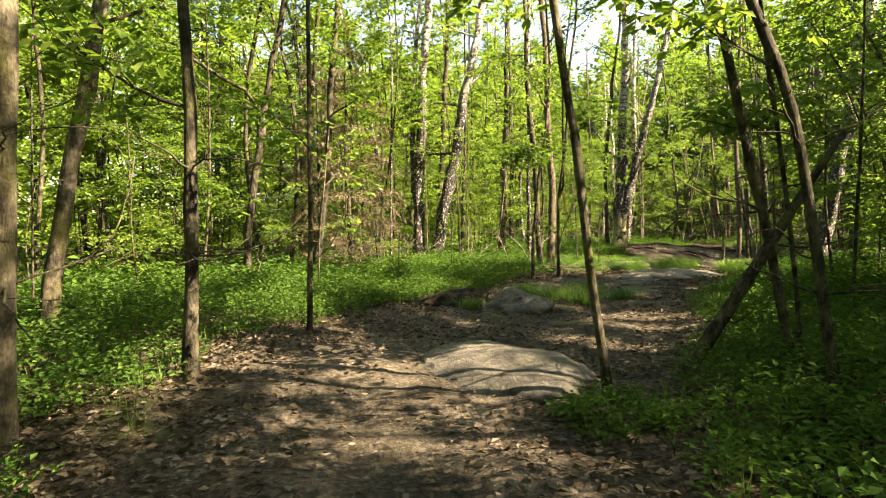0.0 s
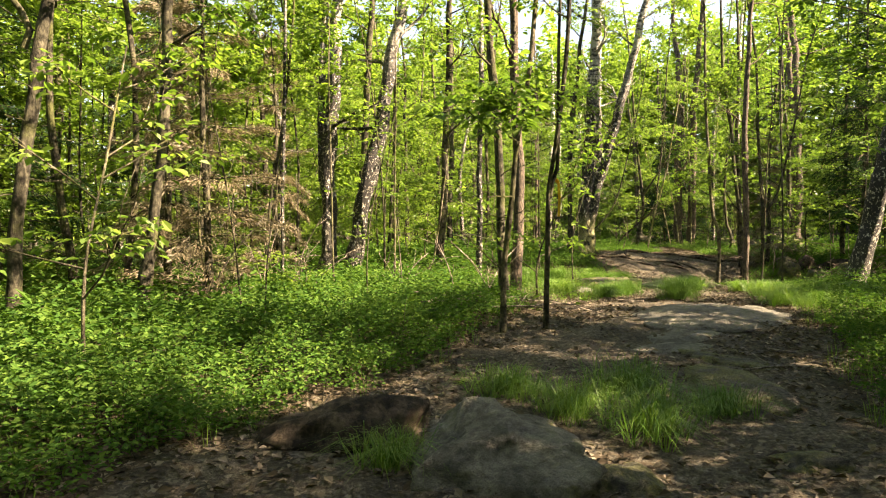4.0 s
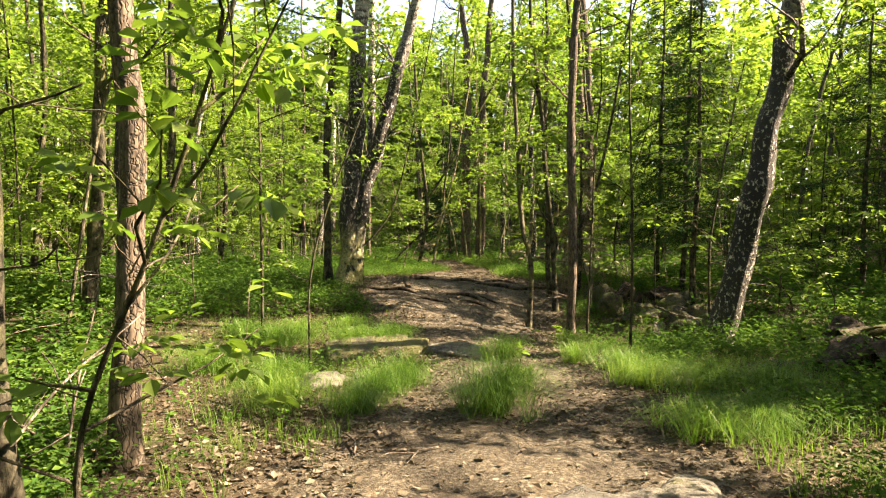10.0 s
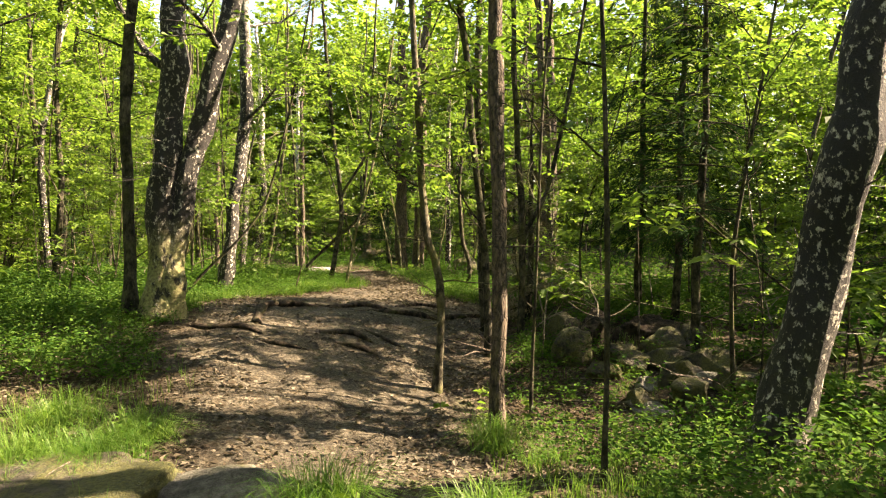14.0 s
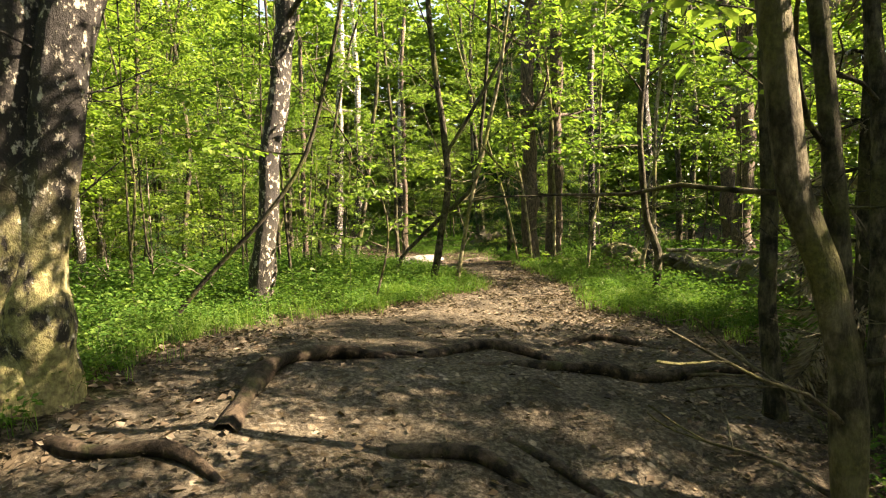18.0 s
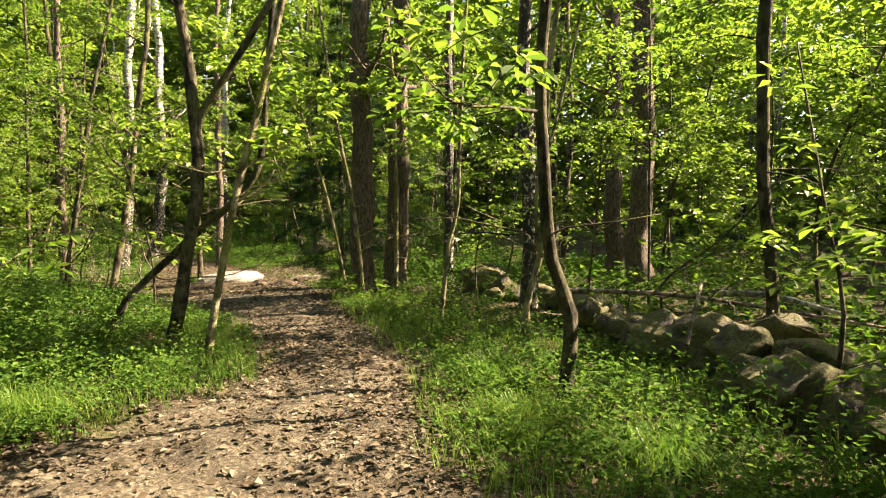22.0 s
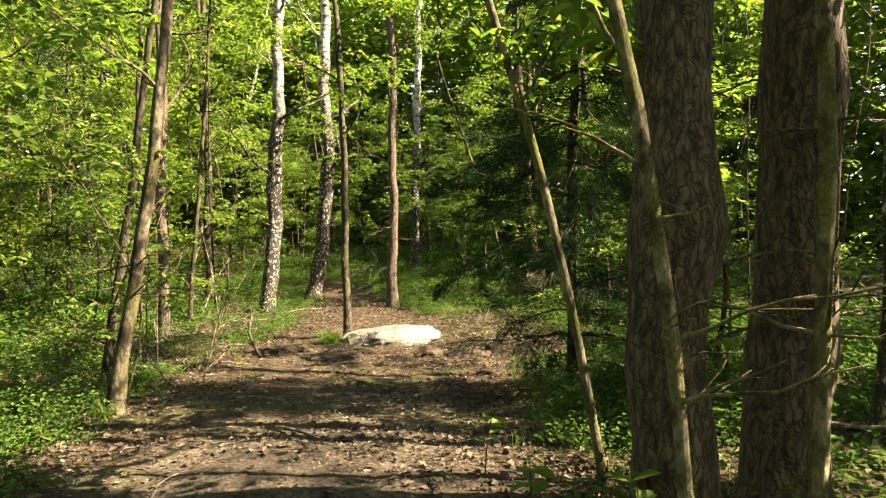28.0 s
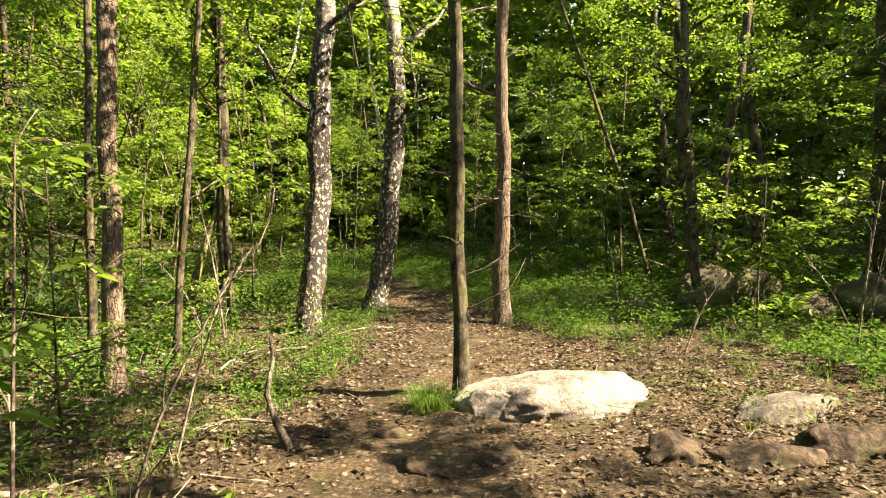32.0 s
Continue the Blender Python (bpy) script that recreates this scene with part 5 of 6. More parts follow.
def thinned_woods(x, y):
    """Where the woods stand open, in part only to let the sun through."""
    return 10 < x < 16.5 and 25.5 < y < 37 or 9.5 < x < 18 and 38 < y < 50 or 4.5 < x < 12 and 15 < y < 27 or 18 <= x < 27 and 35 < y < 45.5 or 12.5 < x < 19 and 16.2 < y < 19.2 or 3 < x < 9 and -1 < y < 2.5 or -4.5 < x < 3 and 8.5 < y < 20.5


def scatter(kind, count, near, far, gap, lo, hi):
    done = tries = 0
    while done < count and tries < count * 60:
        tries += 1
        x, y = PY.uniform(-32, 46), PY.uniform(-14, 84)
        g = float(trail_gap(x, y))
        if not near < g < far or any((x - a) ** 2 + (y - b) ** 2 < gap * gap for a, b in spots):
            continue
        if kind != "pole" and thinned_woods(x, y) or 2 < x < 6 and 14 < y < 24 and kind != "sprig":
            continue
        # Tall crowns are left out where they would shade the sunlit floor.
        if kind in ("tall", "birch") and (sunny_side(x, y) and g < 15 or 24 < x < 36 and 31 < y < 40):
            continue
        put(kind, x, y, PY.uniform(lo, hi))
        done += 1


# Trees added, some out of view, to cast shade on trail and shrubs.
for x, y, s in ((21.8, 36.9, 0.95), (20.4, 35.6, 0.9)):
    put("tall", x, y, s)
for x, y, s in ((5.2, 8.0, 1.1), (6.0, 9.6, 1.1), (5.6, 10.9, 1.0)):
    put("sprig", x, y, s)
for x, y, s in ((6.6, 8.3, 0.9), (7.2, 10.0, 0.95), (8.3, 9.0, 1.0), (17.0, 36.9, 0.95), (14.3, 24.4, 0.9)):
    put("young", x, y, s)
for x, y, s in ((11.3, 33.1, 1.0), (10.3, 35.2, 1.1), (10.9, 38.4, 0.9), (10.55, 39.1, 1.0), (9.6, 28.3, 1.0), (15.3, 31.3, 0.8), (2.6, 13.9, 0.9), (-2.2, 11.0, 1.1), (16.9, 33.0, 1.0), (16.2, 35.7, 0.8), (10.2, 42.3, 0.8), (13.6, 25.2, 0.8), (5.4, 27.5, 1.0), (3.6, 22.6, 0.9)):
    put("oaklet", x, y, s)
scatter("tall", 58, 4.6, 22, 2.2, 0.85, 1.2)
scatter("birch", 24, 5.0, 24, 2.0, 0.85, 1.15)
scatter("sprig", 40, 1.9, 5.0, 1.3, 0.8, 1.15)
scatter("young", 66, 4.4, 9.5, 1.5, 0.7, 1.05)
for x, y, s in ((-1.4, 13.7, 0.55), (-0.9, 12.4, 0.4), (-2.2, 15.2, 0.7), (-0.4, 16.4, 0.8), (0.7, 17.6, 0.8), (0.2, 14.8, 0.5), (4.6, 18.6, 0.6), (13.2, 18.8, 0.5), (11.9, 18.9, 0.45)):
    put("pole", x, y, s)
scatter("pole", 90, 2.2, 14, 0.8, 0.7, 1.25)


def thicket(name, shapes, count, near, far, lo, hi, label, where=None, mat=None):
    """The joined rest of the young growth, too far back to pick apart."""
    wood, green, ow, og, WF = [], [], 0, 0, []
    GF = []
    done = 0
    while done < count:
        x, y = PY.uniform(-38, 52), PY.uniform(-22, 92)
        if not near < float(trail_gap(x, y)) < far:
            continue
        if where and not where(x, y) or name == "thicket" and (thinned_woods(x, y) or y > 40 and sunny_side(x, y) and PY.random() < 0.6):
            continue
        done += 1
        (wv, wf), (gv, gf) = PY.choice(shapes)
        a, s = PY.uniform(0, 6.283), PY.uniform(lo, hi)
        M = np.array([[math.cos(a), -math.sin(a), 0], [math.sin(a), math.cos(a), 0], [0, 0, 1]]) * s
        o = np.array([x, y, float(land_at(x, y))])
        wood.append(wv @ M.T + o)
        leaf = (gv @ M.T + o).reshape(-1, 4, 3)
        # Holes cut into the crowns so that sun falls on the chosen spots.
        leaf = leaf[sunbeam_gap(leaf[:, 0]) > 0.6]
        gv, gf = leaf.reshape(-1, 3), np.arange(len(leaf) * 4).reshape(-1, 4)
        green.append(gv)
        WF += [tuple(i + ow for i in f) for f in wf]
        GF.append(gf + og)
        ow += len(wv)
        og += len(gv)
    tagged(part(name + "_stems", (np.concatenate(wood), WF), OAK_BARK), "thin dark stems of " + label, "trees", kind="stuff")
    tagged(part(name + "_leaves", (np.concatenate(green), np.concatenate(GF)), mat or LEAF_BRIGHT, smooth=False), "sunlit green leaves of " + label, "trees", kind="stuff")


thicket("thicket", [form_tree(310 + i, h, 0.035, "oak", 1600, 0.165, 0.4, 11, 2.0, "", OAK_BARK, raw=True) for i, h in enumerate((7.5, 9.0, 6.0, 8.2))], 240, 7.5, 26, 0.75, 1.25, "young trees farther back")
thicket("midstorey", [form_tree(370 + i, 11.0, 0.06, "oak", 1900, 0.19, 3.4, 12, 2.6, "", OAK_BARK, 0.7, raw=True) for i in range(3)], 170, 6.5, 27, 0.85, 1.3, "half-grown trees farther back", lambda x, y: trail_gap(x, y) > (22 if y > 32 else 15) if sunny_side(x, y) else PY.random() < 0.45)
# Young growth right of the trail, packed densest where it must shade the shrubs.
thicket("understorey", [form_tree(375 + i, h, 0.03, "oak", 2300, 0.12, 0.8, 14, 1.9, "", OAK_BARK, 0.5, raw=True) for i, h in enumerate((5.0, 6.0, 4.4))], 32, 2.2, 9.0, 0.8, 1.15, "dense young trees on the sunny side", lambda x, y: sunny_side(x, y) and not thinned_woods(x, y) and PY.random() < (1.0 if 2 < y < 9 else 0.14 if y < 32 else 0.0), LEAF_OAK)
# Crowns added above the view, only to dapple the trail with shade.
thicket("canopy", [form_tree(390 + i, 13.0, 0.1, "oak", 1900, 0.19, 5.6, 9, 2.9, "", OAK_BARK, 0.7, raw=True) for i in range(3)], 26, 6.0, 15.0, 0.85, 1.15, "added tall trees that shade the trail", lambda x, y: sunny_side(x, y) and -12 < y < 60 and PY.random() < (0.8 if y < 7 else 0.25 if y < 14 else 0.3 if y < 19 else 0.05 if y < 31 else 0.05 if y < 36 else 0.0), LEAF_OAK)
thicket("bushes", [form_tree(350 + i, h, 0.014, "oak", 330, 0.105, 0.12, 6, 0.75, "", OAK_BARK, 0.3, True) for i, h in enumerate((1.3, 1.7, 1.0))], 330, 2.8, 22, 0.7, 1.5, "low bushes on the forest floor")
for forms in FORMS.values():
    for f in forms:
        f.location = (PY.uniform(-25, -15), PY.uniform(5, 40), 0)
        f.location.z = float(land_at(f.location.x, f.location.y))

spruce(15.72, 37.56, 8.0, 2.05, "dark green spruce with drooping boughs beside the trail", 0.35, 1, r0=0.075)
spruce(14.76, 23.4, 9.0, 1.9, "dark spruce with thin bare lower trunk", 1.4, 2)
spruce(14.4, 22.2, 9.0, 1.6, "dark spruce with thin bare lower trunk", 1.6, 3)
spruce(19.0, 20.8, 9.5, 2.3, "dark spruce with long spreading boughs", 1.0, 4)
spruce(-6.5, 17.5, 9.0, 2.4, "dark green spruce behind the birches", 0.8, 5)
spruce(-4.6, 20.5, 9.0, 2.0, "dark green spruce behind the birches", 0.8, 6)
spruce(-2.3, 15.6, 6.5, 1.5, "dead brown spruce with bare twigs", 0.3, 7, dead=True)
spruce(-1.9, 19.6, 6.0, 1.1, "dead brown spruce with bare twigs", 0.3, 8, dead=True)
spruce(12.4, 23.6, 4.2, 0.8, "dead brown spruce with bare twigs", 0.3, 15, dead=True)
# One more of the dark spruces, set where its shadow falls across the trail.
spruce(13.2, 20.8, 7.5, 1.3, "dark spruce with thin bare lower trunk", 1.8, 16)
spruce(-3.3, 16.7, 6.0, 1.5, "dead brown spruce with bare twigs", 0.3, 18, dead=True)
spruce(13.4, 13.4, 9.0, 1.9, "dark spruce with thin bare lower trunk", 1.8, 9)
spruce(7.2, 47.5, 9.5, 2.2, "dark spruce behind slender trees", 1.0, 12)
spruce(5.2, 44.0, 9.5, 2.2, "dark spruce behind slender trees", 1.0, 13)
spruce(21.5, 45.5, 9.5, 2.3, "dark spruce behind slender trees", 1.0, 14)


def far_woods():
    """The woods that close the view all round, too far to tell trees apart."""
    n = 320000
    a = np.where(rng.uniform(0, 1, n) < 0.65, rng.uniform(0, 2 * math.pi, n), rng.normal(math.pi / 2 - 0.4, 0.8, n))
    d = rng.uniform(0, 1, n)
    x, y = 7 + np.cos(a) * (34 + 22 * d), 24 + np.sin(a) * (48 + 22 * d)
    clump = np.sin(a * 37) * 0.5 + np.sin(a * 91 + 2) * 0.3
    z = land(x, y) + rng.uniform(0, 1, n) ** 1.2 * (20 + 5 * clump) * np.where(np.cos(a + 0.32) > 0.75, 0.74, 1.0)
    at = np.stack([x, y, z], 1)
    way = rng.normal(0, 1, (n, 3)) * (1, 1, 0.4)
    return leaves(at, way, rng.uniform(0.4, 0.95, n), 0.6)


tagged(part("far_woods", far_woods(), LEAF_BRIGHT, smooth=False), "far sunlit green woods all round", "woods", kind="stuff")


# ---------- the ground's cover ----------
def spread(n, keep, x0=-9.0, x1=26.0, y0=0.5, y1=62.0):
    x, y = rng.uniform(x0, x1, n), rng.uniform(y0, y1, n)
    k = keep(x, y) > rng.uniform(0, 1, n)
    return x[k], y[k]


def bilberry_cover(x, y):
    g = trail_gap(x, y)
    left = x < np.interp(y, TRAIL[:, 1], TRAIL[:, 0])
    d = np.where(left & (y > 8.2) & (y < 19), 1.0, 0.0)
    d = np.where((y > 37) & (g > 0.1), np.where(left & (x > 8.5), 0.16, np.where(x < 19, 0.34, 0.7)) * (patch(x, y, 0.9, 6) > 0.5), d)
    d = np.where(left & (y > 4.5) & (y <= 8.2), 0.55 * (patch(x, y, 0.7, 1) > 0.35), d)
    d = np.where(~left & (y > 2) & (y < 13), 0.9 * (patch(x, y, 0.6, 4) > 0.25), d)
    d = np.where(~left & (y > 24) & (y < 36), 0.75 * (patch(x, y, 0.6, 2) > 0.3), d)
    d = np.where(left & (y > 24) & (y < 33), 0.8 * (patch(x, y, 0.7, 3) > 0.2), d)
    d = np.where(d == 0, 0.6 * (patch(x, y, 0.8, 5) > 0.3), d)
    d = np.where((x > 14) & (y > 25) & (y < 35), d * 0.3, d)
    d = np.where((x > 2.6) & (x < 7) & (y > 14) & (y < 21.5), d * 0.06, d)
    d = np.where((x > 14.9) & (x < 16.7) & (y > 26) & (y < 32.5), d * 0.35, d)
    d = np.where((x > 13) & (x < 17.6) & (y > 40.5) & (y < 45.2), d * 0.12, d)
    d = np.where((x > 9) & (x < 13) & (y > 19) & (y < 21.6), d * 0.3, d)
    clump = (np.hypot(x - 0.98, y - 3.5) < 0.36) | (np.hypot(x - 1.75, y - 3.0) < 0.5)
    return np.maximum(d * np.clip((g - 0.05) * 2.2, 0, 1) * np.clip(1.4 - g / 12, 0.15, 1), clump)


def bilberries():
    x, y = spread(480000, bilberry_cover)
    g = trail_gap(x, y)
    leaf = np.clip(0.036 + 0.011 * np.maximum(g, 0), 0.036, 0.11)
    keep = rng.uniform(0, 1, len(x)) < (0.036 / leaf) ** 1.75
    x, y, g, leaf = x[keep], y[keep], g[keep], leaf[keep]
    n = len(x)
    per = 15
    h = rng.uniform(0.12, 0.36, n) * np.clip(0.55 + g * 0.5, 0.55, 1.15) * (0.5 + 0.95 * patch(x, y, 0.2, 14))
    u = rng.uniform(0.3, 1.0, (n, per))
    a = rng.uniform(0, 6.283, (n, per))
    s = rng.uniform(0.02, 0.13, (n, per)) * (leaf / 0.034)[:, None] ** 0.6
    base = np.stack([x, y, land_at(x, y)], 1)
    at = base[:, None] + np.stack([np.cos(a) * s * u, np.sin(a) * s * u, h[:, None] * u], -1)
    way = np.stack([np.cos(a), np.sin(a), rng.normal(0.15, 0.35, (n, per))], -1)
    size = leaf[:, None] * rng.uniform(0.75, 1.35, (n, per))
    tagged(part("bilberry_shrubs", leaves(at.reshape(-1, 3), way.reshape(-1, 3), size.ravel(), 0.62), LEAF_BILBERRY, smooth=False), "low bright green bilberry shrubs on the forest floor", "shrubs", kind="stuff")
    k = (g < 3.5) & (rng.uniform(0, 1, n) < 0.4)
    b = base[k]
    tip = b + np.stack([rng.normal(0, 0.05, k.sum()), rng.normal(0, 0.05, k.sum()), h[k] * 0.9], 1)
    w = np.array([0.0035, 0.0, 0.0])
    V = np.stack([b - w, b + w, tip], 1).reshape(-1, 3)
    tagged(part("bilberry_stems", (V, np.arange(len(V)).reshape(-1, 3)), OAK_BARK, smooth=False), "thin brown stems of bilberry shrubs", "shrubs", kind="stuff")


def blades(x, y, per, height, wide, lean, spreadr):
    n = len(x)
    a = rng.uniform(0, 6.283, (n, per))
    s = rng.uniform(0, spreadr, (n, per))
    bx, by = x[:, None] + np.cos(a) * s, y[:, None] + np.sin(a) * s
    b = np.stack([bx, by, land_at(bx, by) - 0.01], -1)
    a2 = a + rng.normal(0, 0.7, (n, per))
    h = rng.uniform(0.5, 1.0, (n, per)) * height
    out = rng.uniform(0.15, 1.0, (n, per)) * lean * h
    dirv = np.stack([np.cos(a2), np.sin(a2), 0 * a2], -1)
    side = np.stack([-np.sin(a2), np.cos(a2), 0 * a2], -1) * wide
    up = np.array([0, 0, 1.0])
    m = b + dirv * (out * 0.35)[..., None] + up * (h * 0.65)[..., None]
    t = b + dirv * out[..., None] + up * (h * (1 - 0.25 * lean * out / (lean * h + 1e-6) * 1.6))[..., None]
    V = np.stack([b - side, b + side, m + side * 0.7, m - side * 0.7, t], 2).reshape(-1, 5, 3)
    q = np.arange(len(V))[:, None] * 5
    quads = q + np.array([0, 1, 2, 3])
    tips = q + np.array([3, 2, 4])
    return V.reshape(-1, 3), [tuple(f) for f in quads.tolist()] + [tuple(f) for f in tips.tolist()]


def grass_cover(x, y):
    g = trail_gap(x, y)
    left = x < np.interp(y, TRAIL[:, 1], TRAIL[:, 0])
    d = np.where((y > 14) & (y < 19) & ~left, 0.9 * (patch(x, y, 0.5, 6) > 0.45), 0.0)
    d = np.where((y > 15) & (y < 24) & left, 0.5 * (patch(x, y, 0.45, 7) > 0.5), d)
    d = np.where((y > 24.5) & (y < 33), np.where(left | (x > 13.4), 1.0, 0.85) * (patch(x, y, 0.6, 8) > 0.15), d)
    d = np.where((y > 7) & (y < 14) & ~left, 0.5 * (patch(x, y, 0.5, 9) > 0.5), d)
    d = np.where((y > 42) & ~left, 0.6 * (patch(x, y, 0.6, 3) > 0.4), d)
    d = np.where(d == 0, 0.12, d)
    d = np.where((x > 14.9) & (x < 16.7) & (y > 26) & (y < 32.5), d * 0.15, d)
    d = np.where((x > 13) & (x < 17.2) & (y > 40.5) & (y < 45), d * 0.1, d)
    return d * np.clip((g + 0.1) * 3.5, 0, 1) * np.clip(1.15 - g / 5, 0.03, 1)


def grasses():
    x, y = spread(170000, grass_cover)
    tagged(part("grass", blades(x, y, 8, 0.26, 0.0022, 1.0, 0.07), LEAF_GRASS, smooth=False), "fresh green woodland grass along the trail", "grass", kind="stuff")


def far_undergrowth():
    n = 90000
    x, y = rng.uniform(-40, 54, n), rng.uniform(-24, 96, n)
    g = trail_gap(x, y)
    k = (g > 5) & (g < 34) & (rng.uniform(0, 1, n) < 0.35 + 0.65 * (patch(x, y, 1.4, 5) > 0.42))
    x, y = x[k], y[k]
    at = np.stack([x, y, land(x, y) + rng.uniform(0.02, 0.55, len(x)) * (0.4 + patch(x, y, 2.2, 3))], 1)
    way = rng.normal(0, 1, (len(x), 3)) * (1, 1, 0.35)
    tagged(part("far_undergrowth", leaves(at, way, rng.uniform(0.12, 0.3, len(x)), 0.6), LEAF_BILBERRY, smooth=False), "green undergrowth farther back in the woods", "shrubs", kind="stuff")


bilberries()
grasses()
far_undergrowth()


def tussock(x, y, h, r, seed):
    n = int(34 * r / 0.2)
    a, d = rng.uniform(0, 6.28, n), r * rng.uniform(0, 1, n) ** 1.6
    z = float(land_at(x, y))
    v, f = blades(x + np.cos(a) * d, y + np.sin(a) * d, 11, h * 1.1, 0.0026, 1.9, 0.05)
    ob = part("grass_tussock", (v - np.array([x, y, z]), f), LEAF_GRASS, smooth=False)
    ob.location = (x, y, z)
    tagged(ob, "thick tussock of long green grass", "grass", "grass tussocks")


for i, (x, y, h, r) in enumerate(((5.75, 16.1, 0.58, 0.42), (6.25, 16.75, 0.5, 0.32), (5.4, 17.6, 0.4, 0.35), (5.0, 17.3, 0.35, 0.3), (4.15, 18.2, 0.4, 0.4), (4.5, 20.1, 0.42, 0.45), (4.9, 20.4, 0.4, 0.4), (5.5, 19.9, 0.34, 0.4), (6.0, 19.75, 0.32, 0.4), (3.5, 18.7, 0.4, 0.4), (7.95, 17.8, 0.36, 0.25), (7.95, 16.8, 0.42, 0.4), (7.7, 16.3, 0.42, 0.4), (8.1, 15.8, 0.42, 0.4), (8.6, 15.4, 0.4, 0.4), (6.9, 14.75, 0.4, 0.4), (7.3, 14.6, 0.38, 0.4), (7.2, 18.4, 0.45, 0.28), (9.05, 19.4, 0.4, 0.26), (3.9, 17.0, 0.4, 0.4),
                                 (4.6, 16.7, 0.35, 0.35), (4.2, 20.6, 0.36, 0.4), (5.7, 20.6, 0.32, 0.35), (6.3, 20.2, 0.3, 0.3), (12.9, 27.2, 0.36, 0.3), (13.4, 28.2, 0.36, 0.35), (13.2, 26.3, 0.34, 0.3), (10.0, 28.9, 0.36, 0.3), (13.2, 42.4, 0.3, 0.25), (1.6, 9.3, 0.3, 0.3), (2.0, 8.9, 0.3, 0.3), (2.2, 9.7, 0.34, 0.35), (1.3, 9.8, 0.28, 0.3), (0.4, 8.7, 0.25, 0.2), (2.6, 9.2, 0.25, 0.25), (3.6, 8.2, 0.3, 0.3))):
    tussock(x, y, h, r, i)


def litter():
    def cover(x, y):
        g = trail_gap(x, y)
        return np.clip(0.3 + 0.5 * patch(x, y, 0.9, 12) + np.clip(g, -1, 0.6) * 0.45, 0.06, 1) * np.clip(1.15 - g / 7, 0.05, 1)

    y = rng.uniform(0.3, 52, 480000)
    x = np.interp(y, TRAIL[:, 1], TRAIL[:, 0]) + rng.normal(0, 2.3, len(y))
    k = cover(x, y) > rng.uniform(0, 1, len(x))
    x, y = x[k], y[k]
    n = len(x)
    at = np.stack([x, y, land_at(x, y) + rng.uniform(0.004, 0.022, n)], 1)
    a = rng.uniform(0, 6.283, n)
    way = np.stack([np.cos(a), np.sin(a), rng.normal(0.05, 0.22, n)], 1)
    tagged(part("leaf_litter", leaves(at, way, 0.018 + 0.062 * rng.uniform(0, 1, n) ** 2.2, 0.62, flat=0.5), LITTER, smooth=False), "dry brown fallen leaves on the forest floor", "leaves", kind="stuff")


litter()
RL = random.Random(77)
for i in range(34):
    x, y, a, L = RL.uniform(9.8, 17.5), RL.uniform(37.5, 45.0), RL.uniform(0, 6.28), RL.uniform(0.2, 0.7)
    fallen("twig", [on(x, y, 0.015), on(x + L * 0.5 * math.cos(a), y + L * 0.5 * math.sin(a), RL.uniform(0.02, 0.06)), on(x + L * math.cos(a + 0.3), y + L * math.sin(a + 0.3), 0.015)], RL.uniform(0.006, 0.014), "thin dry twig on the forest floor", DEAD_WOOD, 2, 700 + i, "twig")
for i in range(12):
    x, y, s = RL.uniform(9.8, 17.5), RL.uniform(38.0, 44.0), RL.uniform(0.08, 0.2)
    boulder(x, y, s * 1.7, s, s * 0.5, "dark clod of humus on the forest floor", EARTH, 0.66, RL.uniform(0, 180), 720 + i, "clod", "clods of humus", detail=3, sharp=0.6, name="earth_clod")

# ---------- oak seedlings ----------
def seedling(x, y, h, n, size, seed):
    rnd, rr = random.Random(seed), np.random.default_rng(seed)
    root = thing("oak_seedling", x, y, float(land_at(x, y)), "small oak seedling with broad fresh green leaves", "seedling", "oak seedlings")
    tip = (rnd.gauss(0, 0.08) * h, rnd.gauss(0, 0.08) * h, h)
    line = spline([(0, 0, -0.02), (tip[0] * 0.3, tip[1] * 0.6, h * 0.5), tip], 0.05)
    part("stem", tube(line, np.linspace(0.006, 0.002, len(line)), 5), PALE_BARK, root)
    u = rr.uniform(0.55, 1.0, n)
    at = np.array([line[min(int(k * (len(line) - 1)), len(line) - 1)] for k in u])
    a = np.arange(n) * 2.4 + rr.normal(0, 0.3, n)
    way = np.stack([np.cos(a), np.sin(a), rr.normal(0.15, 0.2, n)], 1)
    for i in range(n):
        part("leaf", leaves(at[i:i + 1], way[i:i + 1], np.array([size * rr.uniform(0.7, 1.2)]), 0.6, rr, broad=True), LEAF_OAK, root, smooth=False)


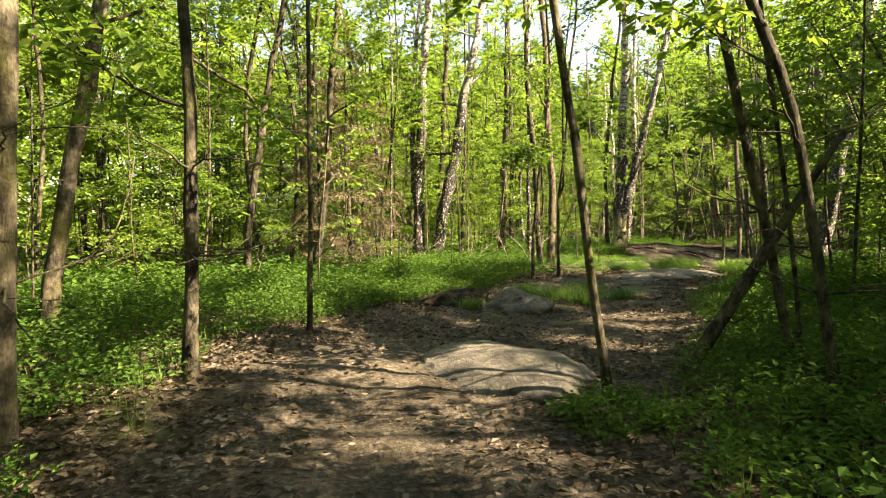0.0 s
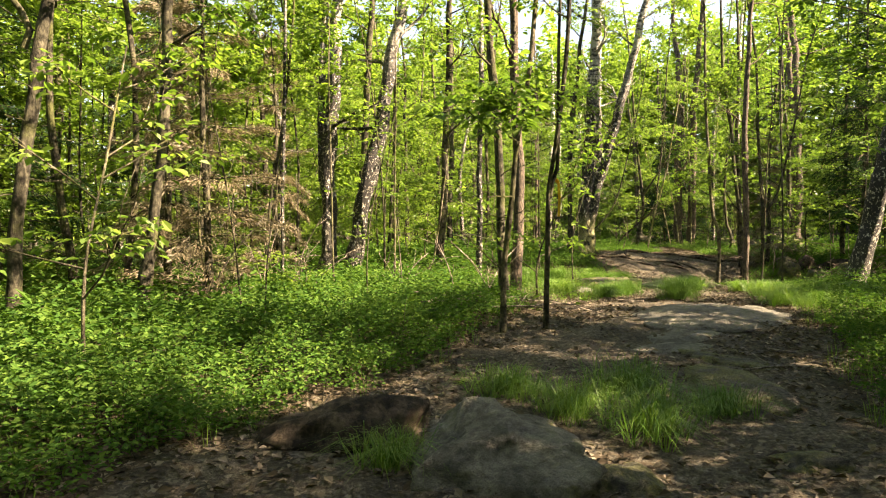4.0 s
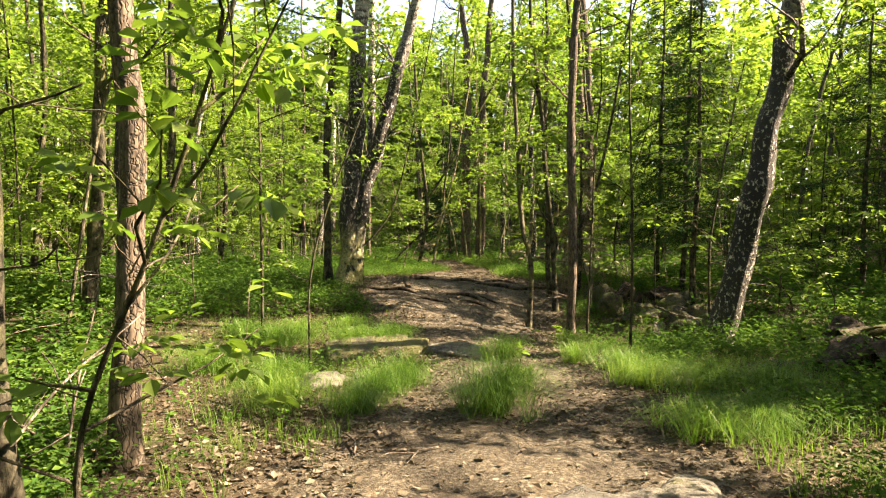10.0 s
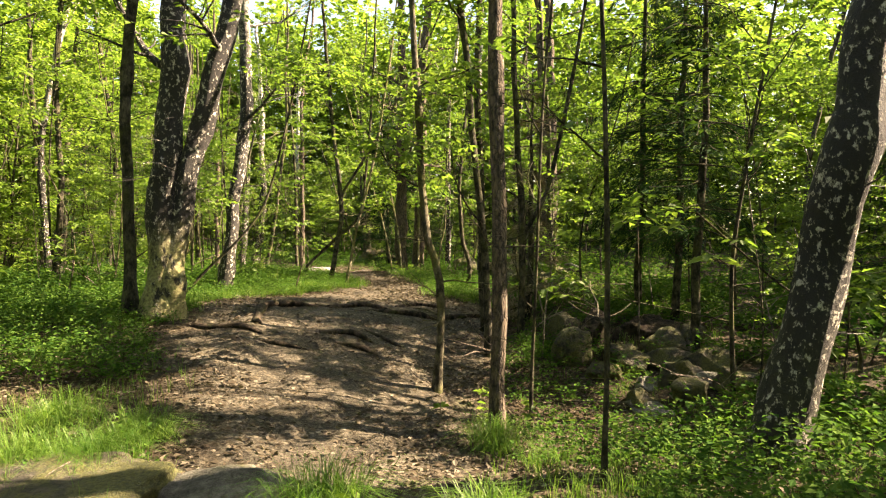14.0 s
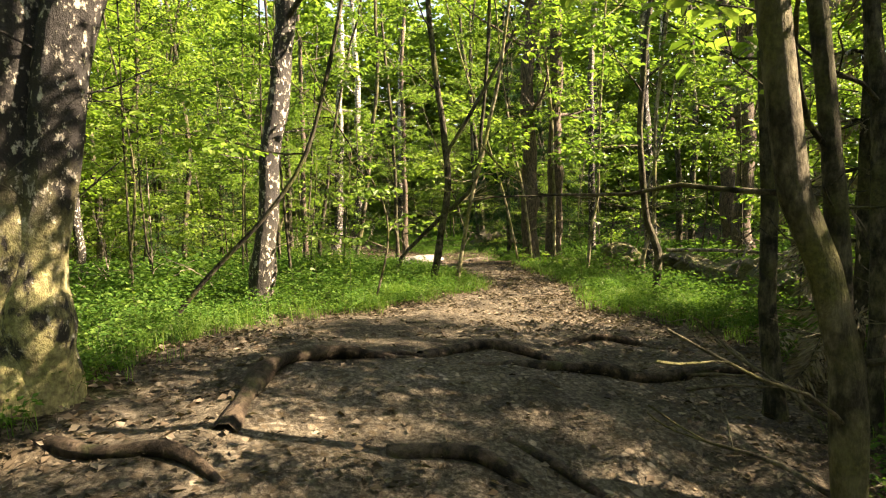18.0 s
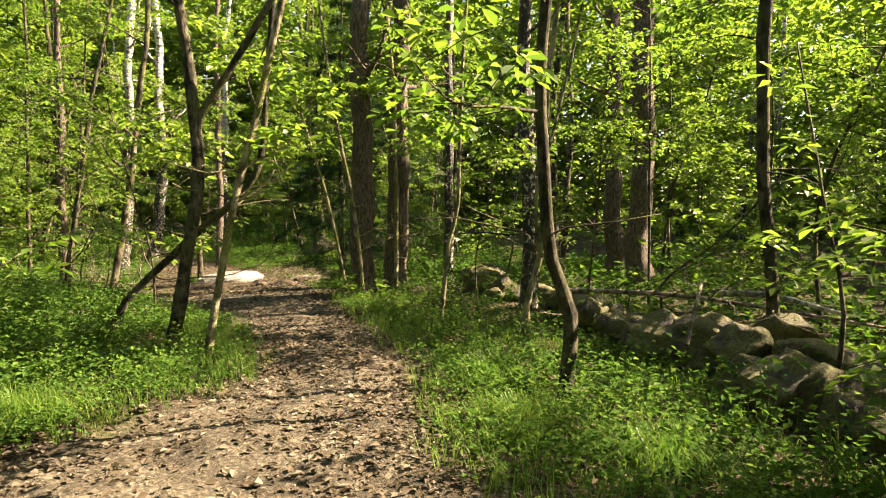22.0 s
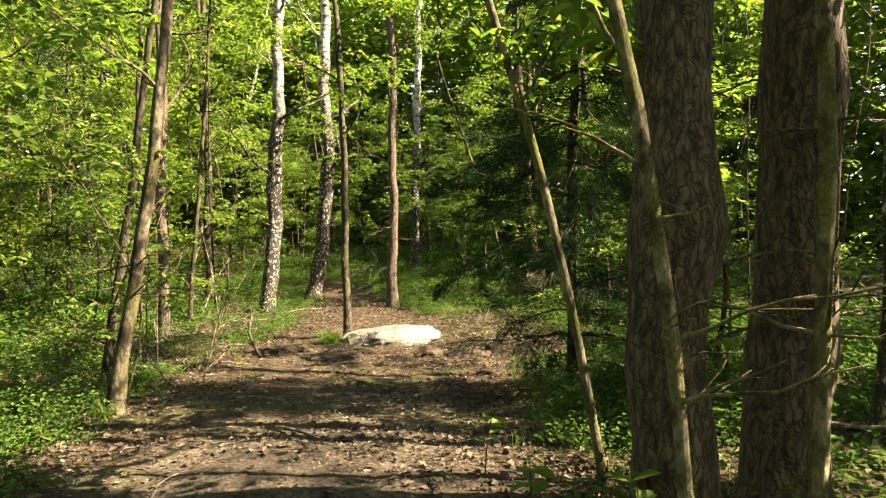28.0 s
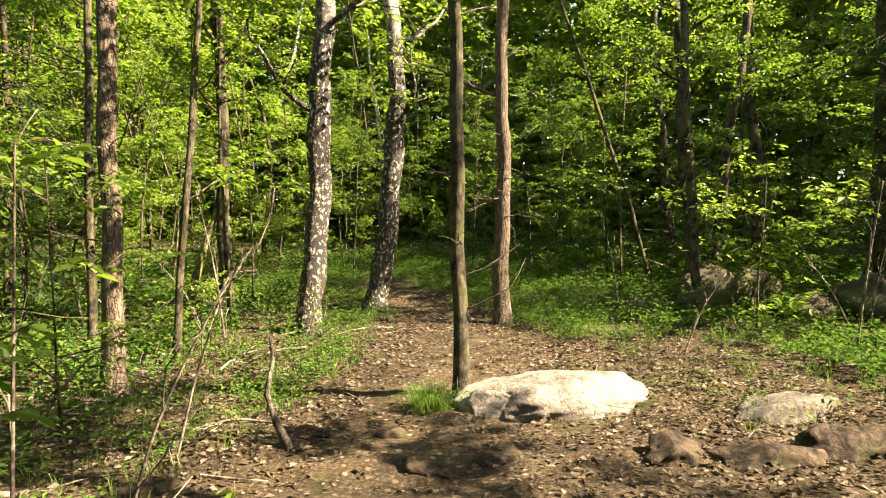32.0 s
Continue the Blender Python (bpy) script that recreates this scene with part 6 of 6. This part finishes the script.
for i, (x, y, h, n, s) in enumerate(((11.9, 40.2, 0.35, 6, 0.11), (11.55, 39.4, 0.2, 5, 0.1), (12.2, 39.2, 0.15, 5, 0.12), (7.3, 18.15, 0.25, 6, 0.12), (14.55, 31.2, 0.45, 8, 0.12), (14.9, 31.5, 0.5, 8, 0.11),
                                     (14.1, 31.6, 0.4, 7, 0.1), (13.9, 30.9, 0.35, 7, 0.1), (8.9, 28.6, 0.8, 12, 0.1), (9.4, 28.9, 0.6, 9, 0.1), (6.9, 26.9, 0.5, 8, 0.1), (2.9, 12.9, 0.35, 7, 0.1),
                                     (2.5, 13.3, 0.4, 8, 0.1), (14.2, 33.4, 0.4, 9, 0.1), (13.9, 34.6, 0.4, 9, 0.1), (12.0, 44.6, 0.9, 14, 0.1), (15.2, 32.6, 0.4, 8, 0.1), (11.0, 36.0, 0.3, 7, 0.09), (0.6, 11.6, 0.5, 9, 0.1), (13.95, 33.95, 0.35, 9, 0.12), (14.3, 33.6, 0.4, 10, 0.13), (14.65, 33.2, 0.35, 9, 0.13), (15.0, 33.0, 0.3, 9, 0.12), (14.1, 33.2, 0.3, 8, 0.12), (14.5, 32.7, 0.3, 8, 0.13), (14.0, 32.4, 0.25, 7, 0.12), (9.6, 20.4, 0.22, 9, 0.11), (9.95, 20.1, 0.25, 9, 0.1), (9.35, 20.05, 0.2, 8, 0.1), (10.2, 20.5, 0.25, 9, 0.11), (9.8, 20.85, 0.2, 8, 0.1), (9.75, 19.6, 0.22, 8, 0.1), (10.35, 20.0, 0.2, 8, 0.1), (9.1, 20.5, 0.15, 7, 0.09))):
    seedling(x, y, h, n, s, 900 + i)


# ---------- the yellow strap swing ----------
def paint(name, colour, rough_):
    m, t, p, out = material(name)
    n = noise_of(t, 40, 4)
    c = ramp(t, n.outputs[0], (0.3, tuple(v * 0.75 for v in colour)), (0.7, colour))
    t.links.new(c.outputs[0], p.inputs["Base Color"])
    p.inputs["Roughness"].default_value = rough_
    return m


YELLOW = paint("yellow_webbing", (0.75, 0.42, 0.02), 0.6)


def ribbon(ctrl, wide, thick):
    line = spline(ctrl, 0.03)
    d = np.gradient(line, axis=0)
    d /= np.linalg.norm(d, axis=1)[:, None]
    s = np.cross(d, np.array([0.35, 0.93, 0.0]))
    s /= np.linalg.norm(s, axis=1)[:, None]
    q = np.cross(d, s)
    ring = np.stack([line + s * wide + q * thick, line + s * wide - q * thick, line - s * wide - q * thick, line - s * wide + q * thick], 1)
    n = len(line)
    f = [(4 * i + j, 4 * i + (j + 1) % 4, 4 * i + 4 + (j + 1) % 4, 4 * i + 4 + j) for i in range(n - 1) for j in range(4)]
    return ring.reshape(-1, 3), f + [(0, 1, 2, 3), (4 * n - 4, 4 * n - 3, 4 * n - 2, 4 * n - 1)]


swing = thing("strap_swing", 2.34, 12.05, 1.28, "yellow webbing strap with a wooden seat hung from a tree", "swing")
part("strap", ribbon([(0.0, 0.0, 0.03), (0.005, 0, 0.2), (-0.005, 0, 0.4), (-0.03, 0, 0.45)], 0.013, 0.003), YELLOW, swing, smooth=False)
part("strap", ribbon([(-0.09, -0.02, 0.52), (-0.06, -0.03, 0.47), (-0.02, -0.01, 0.40)], 0.012, 0.003), YELLOW, swing, smooth=False)
bm = bmesh.new()
bmesh.ops.create_cube(bm, size=1.0)
bmesh.ops.scale(bm, vec=(0.085, 0.07, 0.016), verts=bm.verts)
bmesh.ops.bevel(bm, geom=bm.edges[:], offset=0.004, segments=2, affect="EDGES")
me = bpy.data.meshes.new("seat")
bm.to_mesh(me)
bm.free()
seat = part("seat", me, OAK_BARK, swing, "small worn wooden seat")
seat.matrix_basis = pose(0, 0, 0.02, 4, -10, 25)
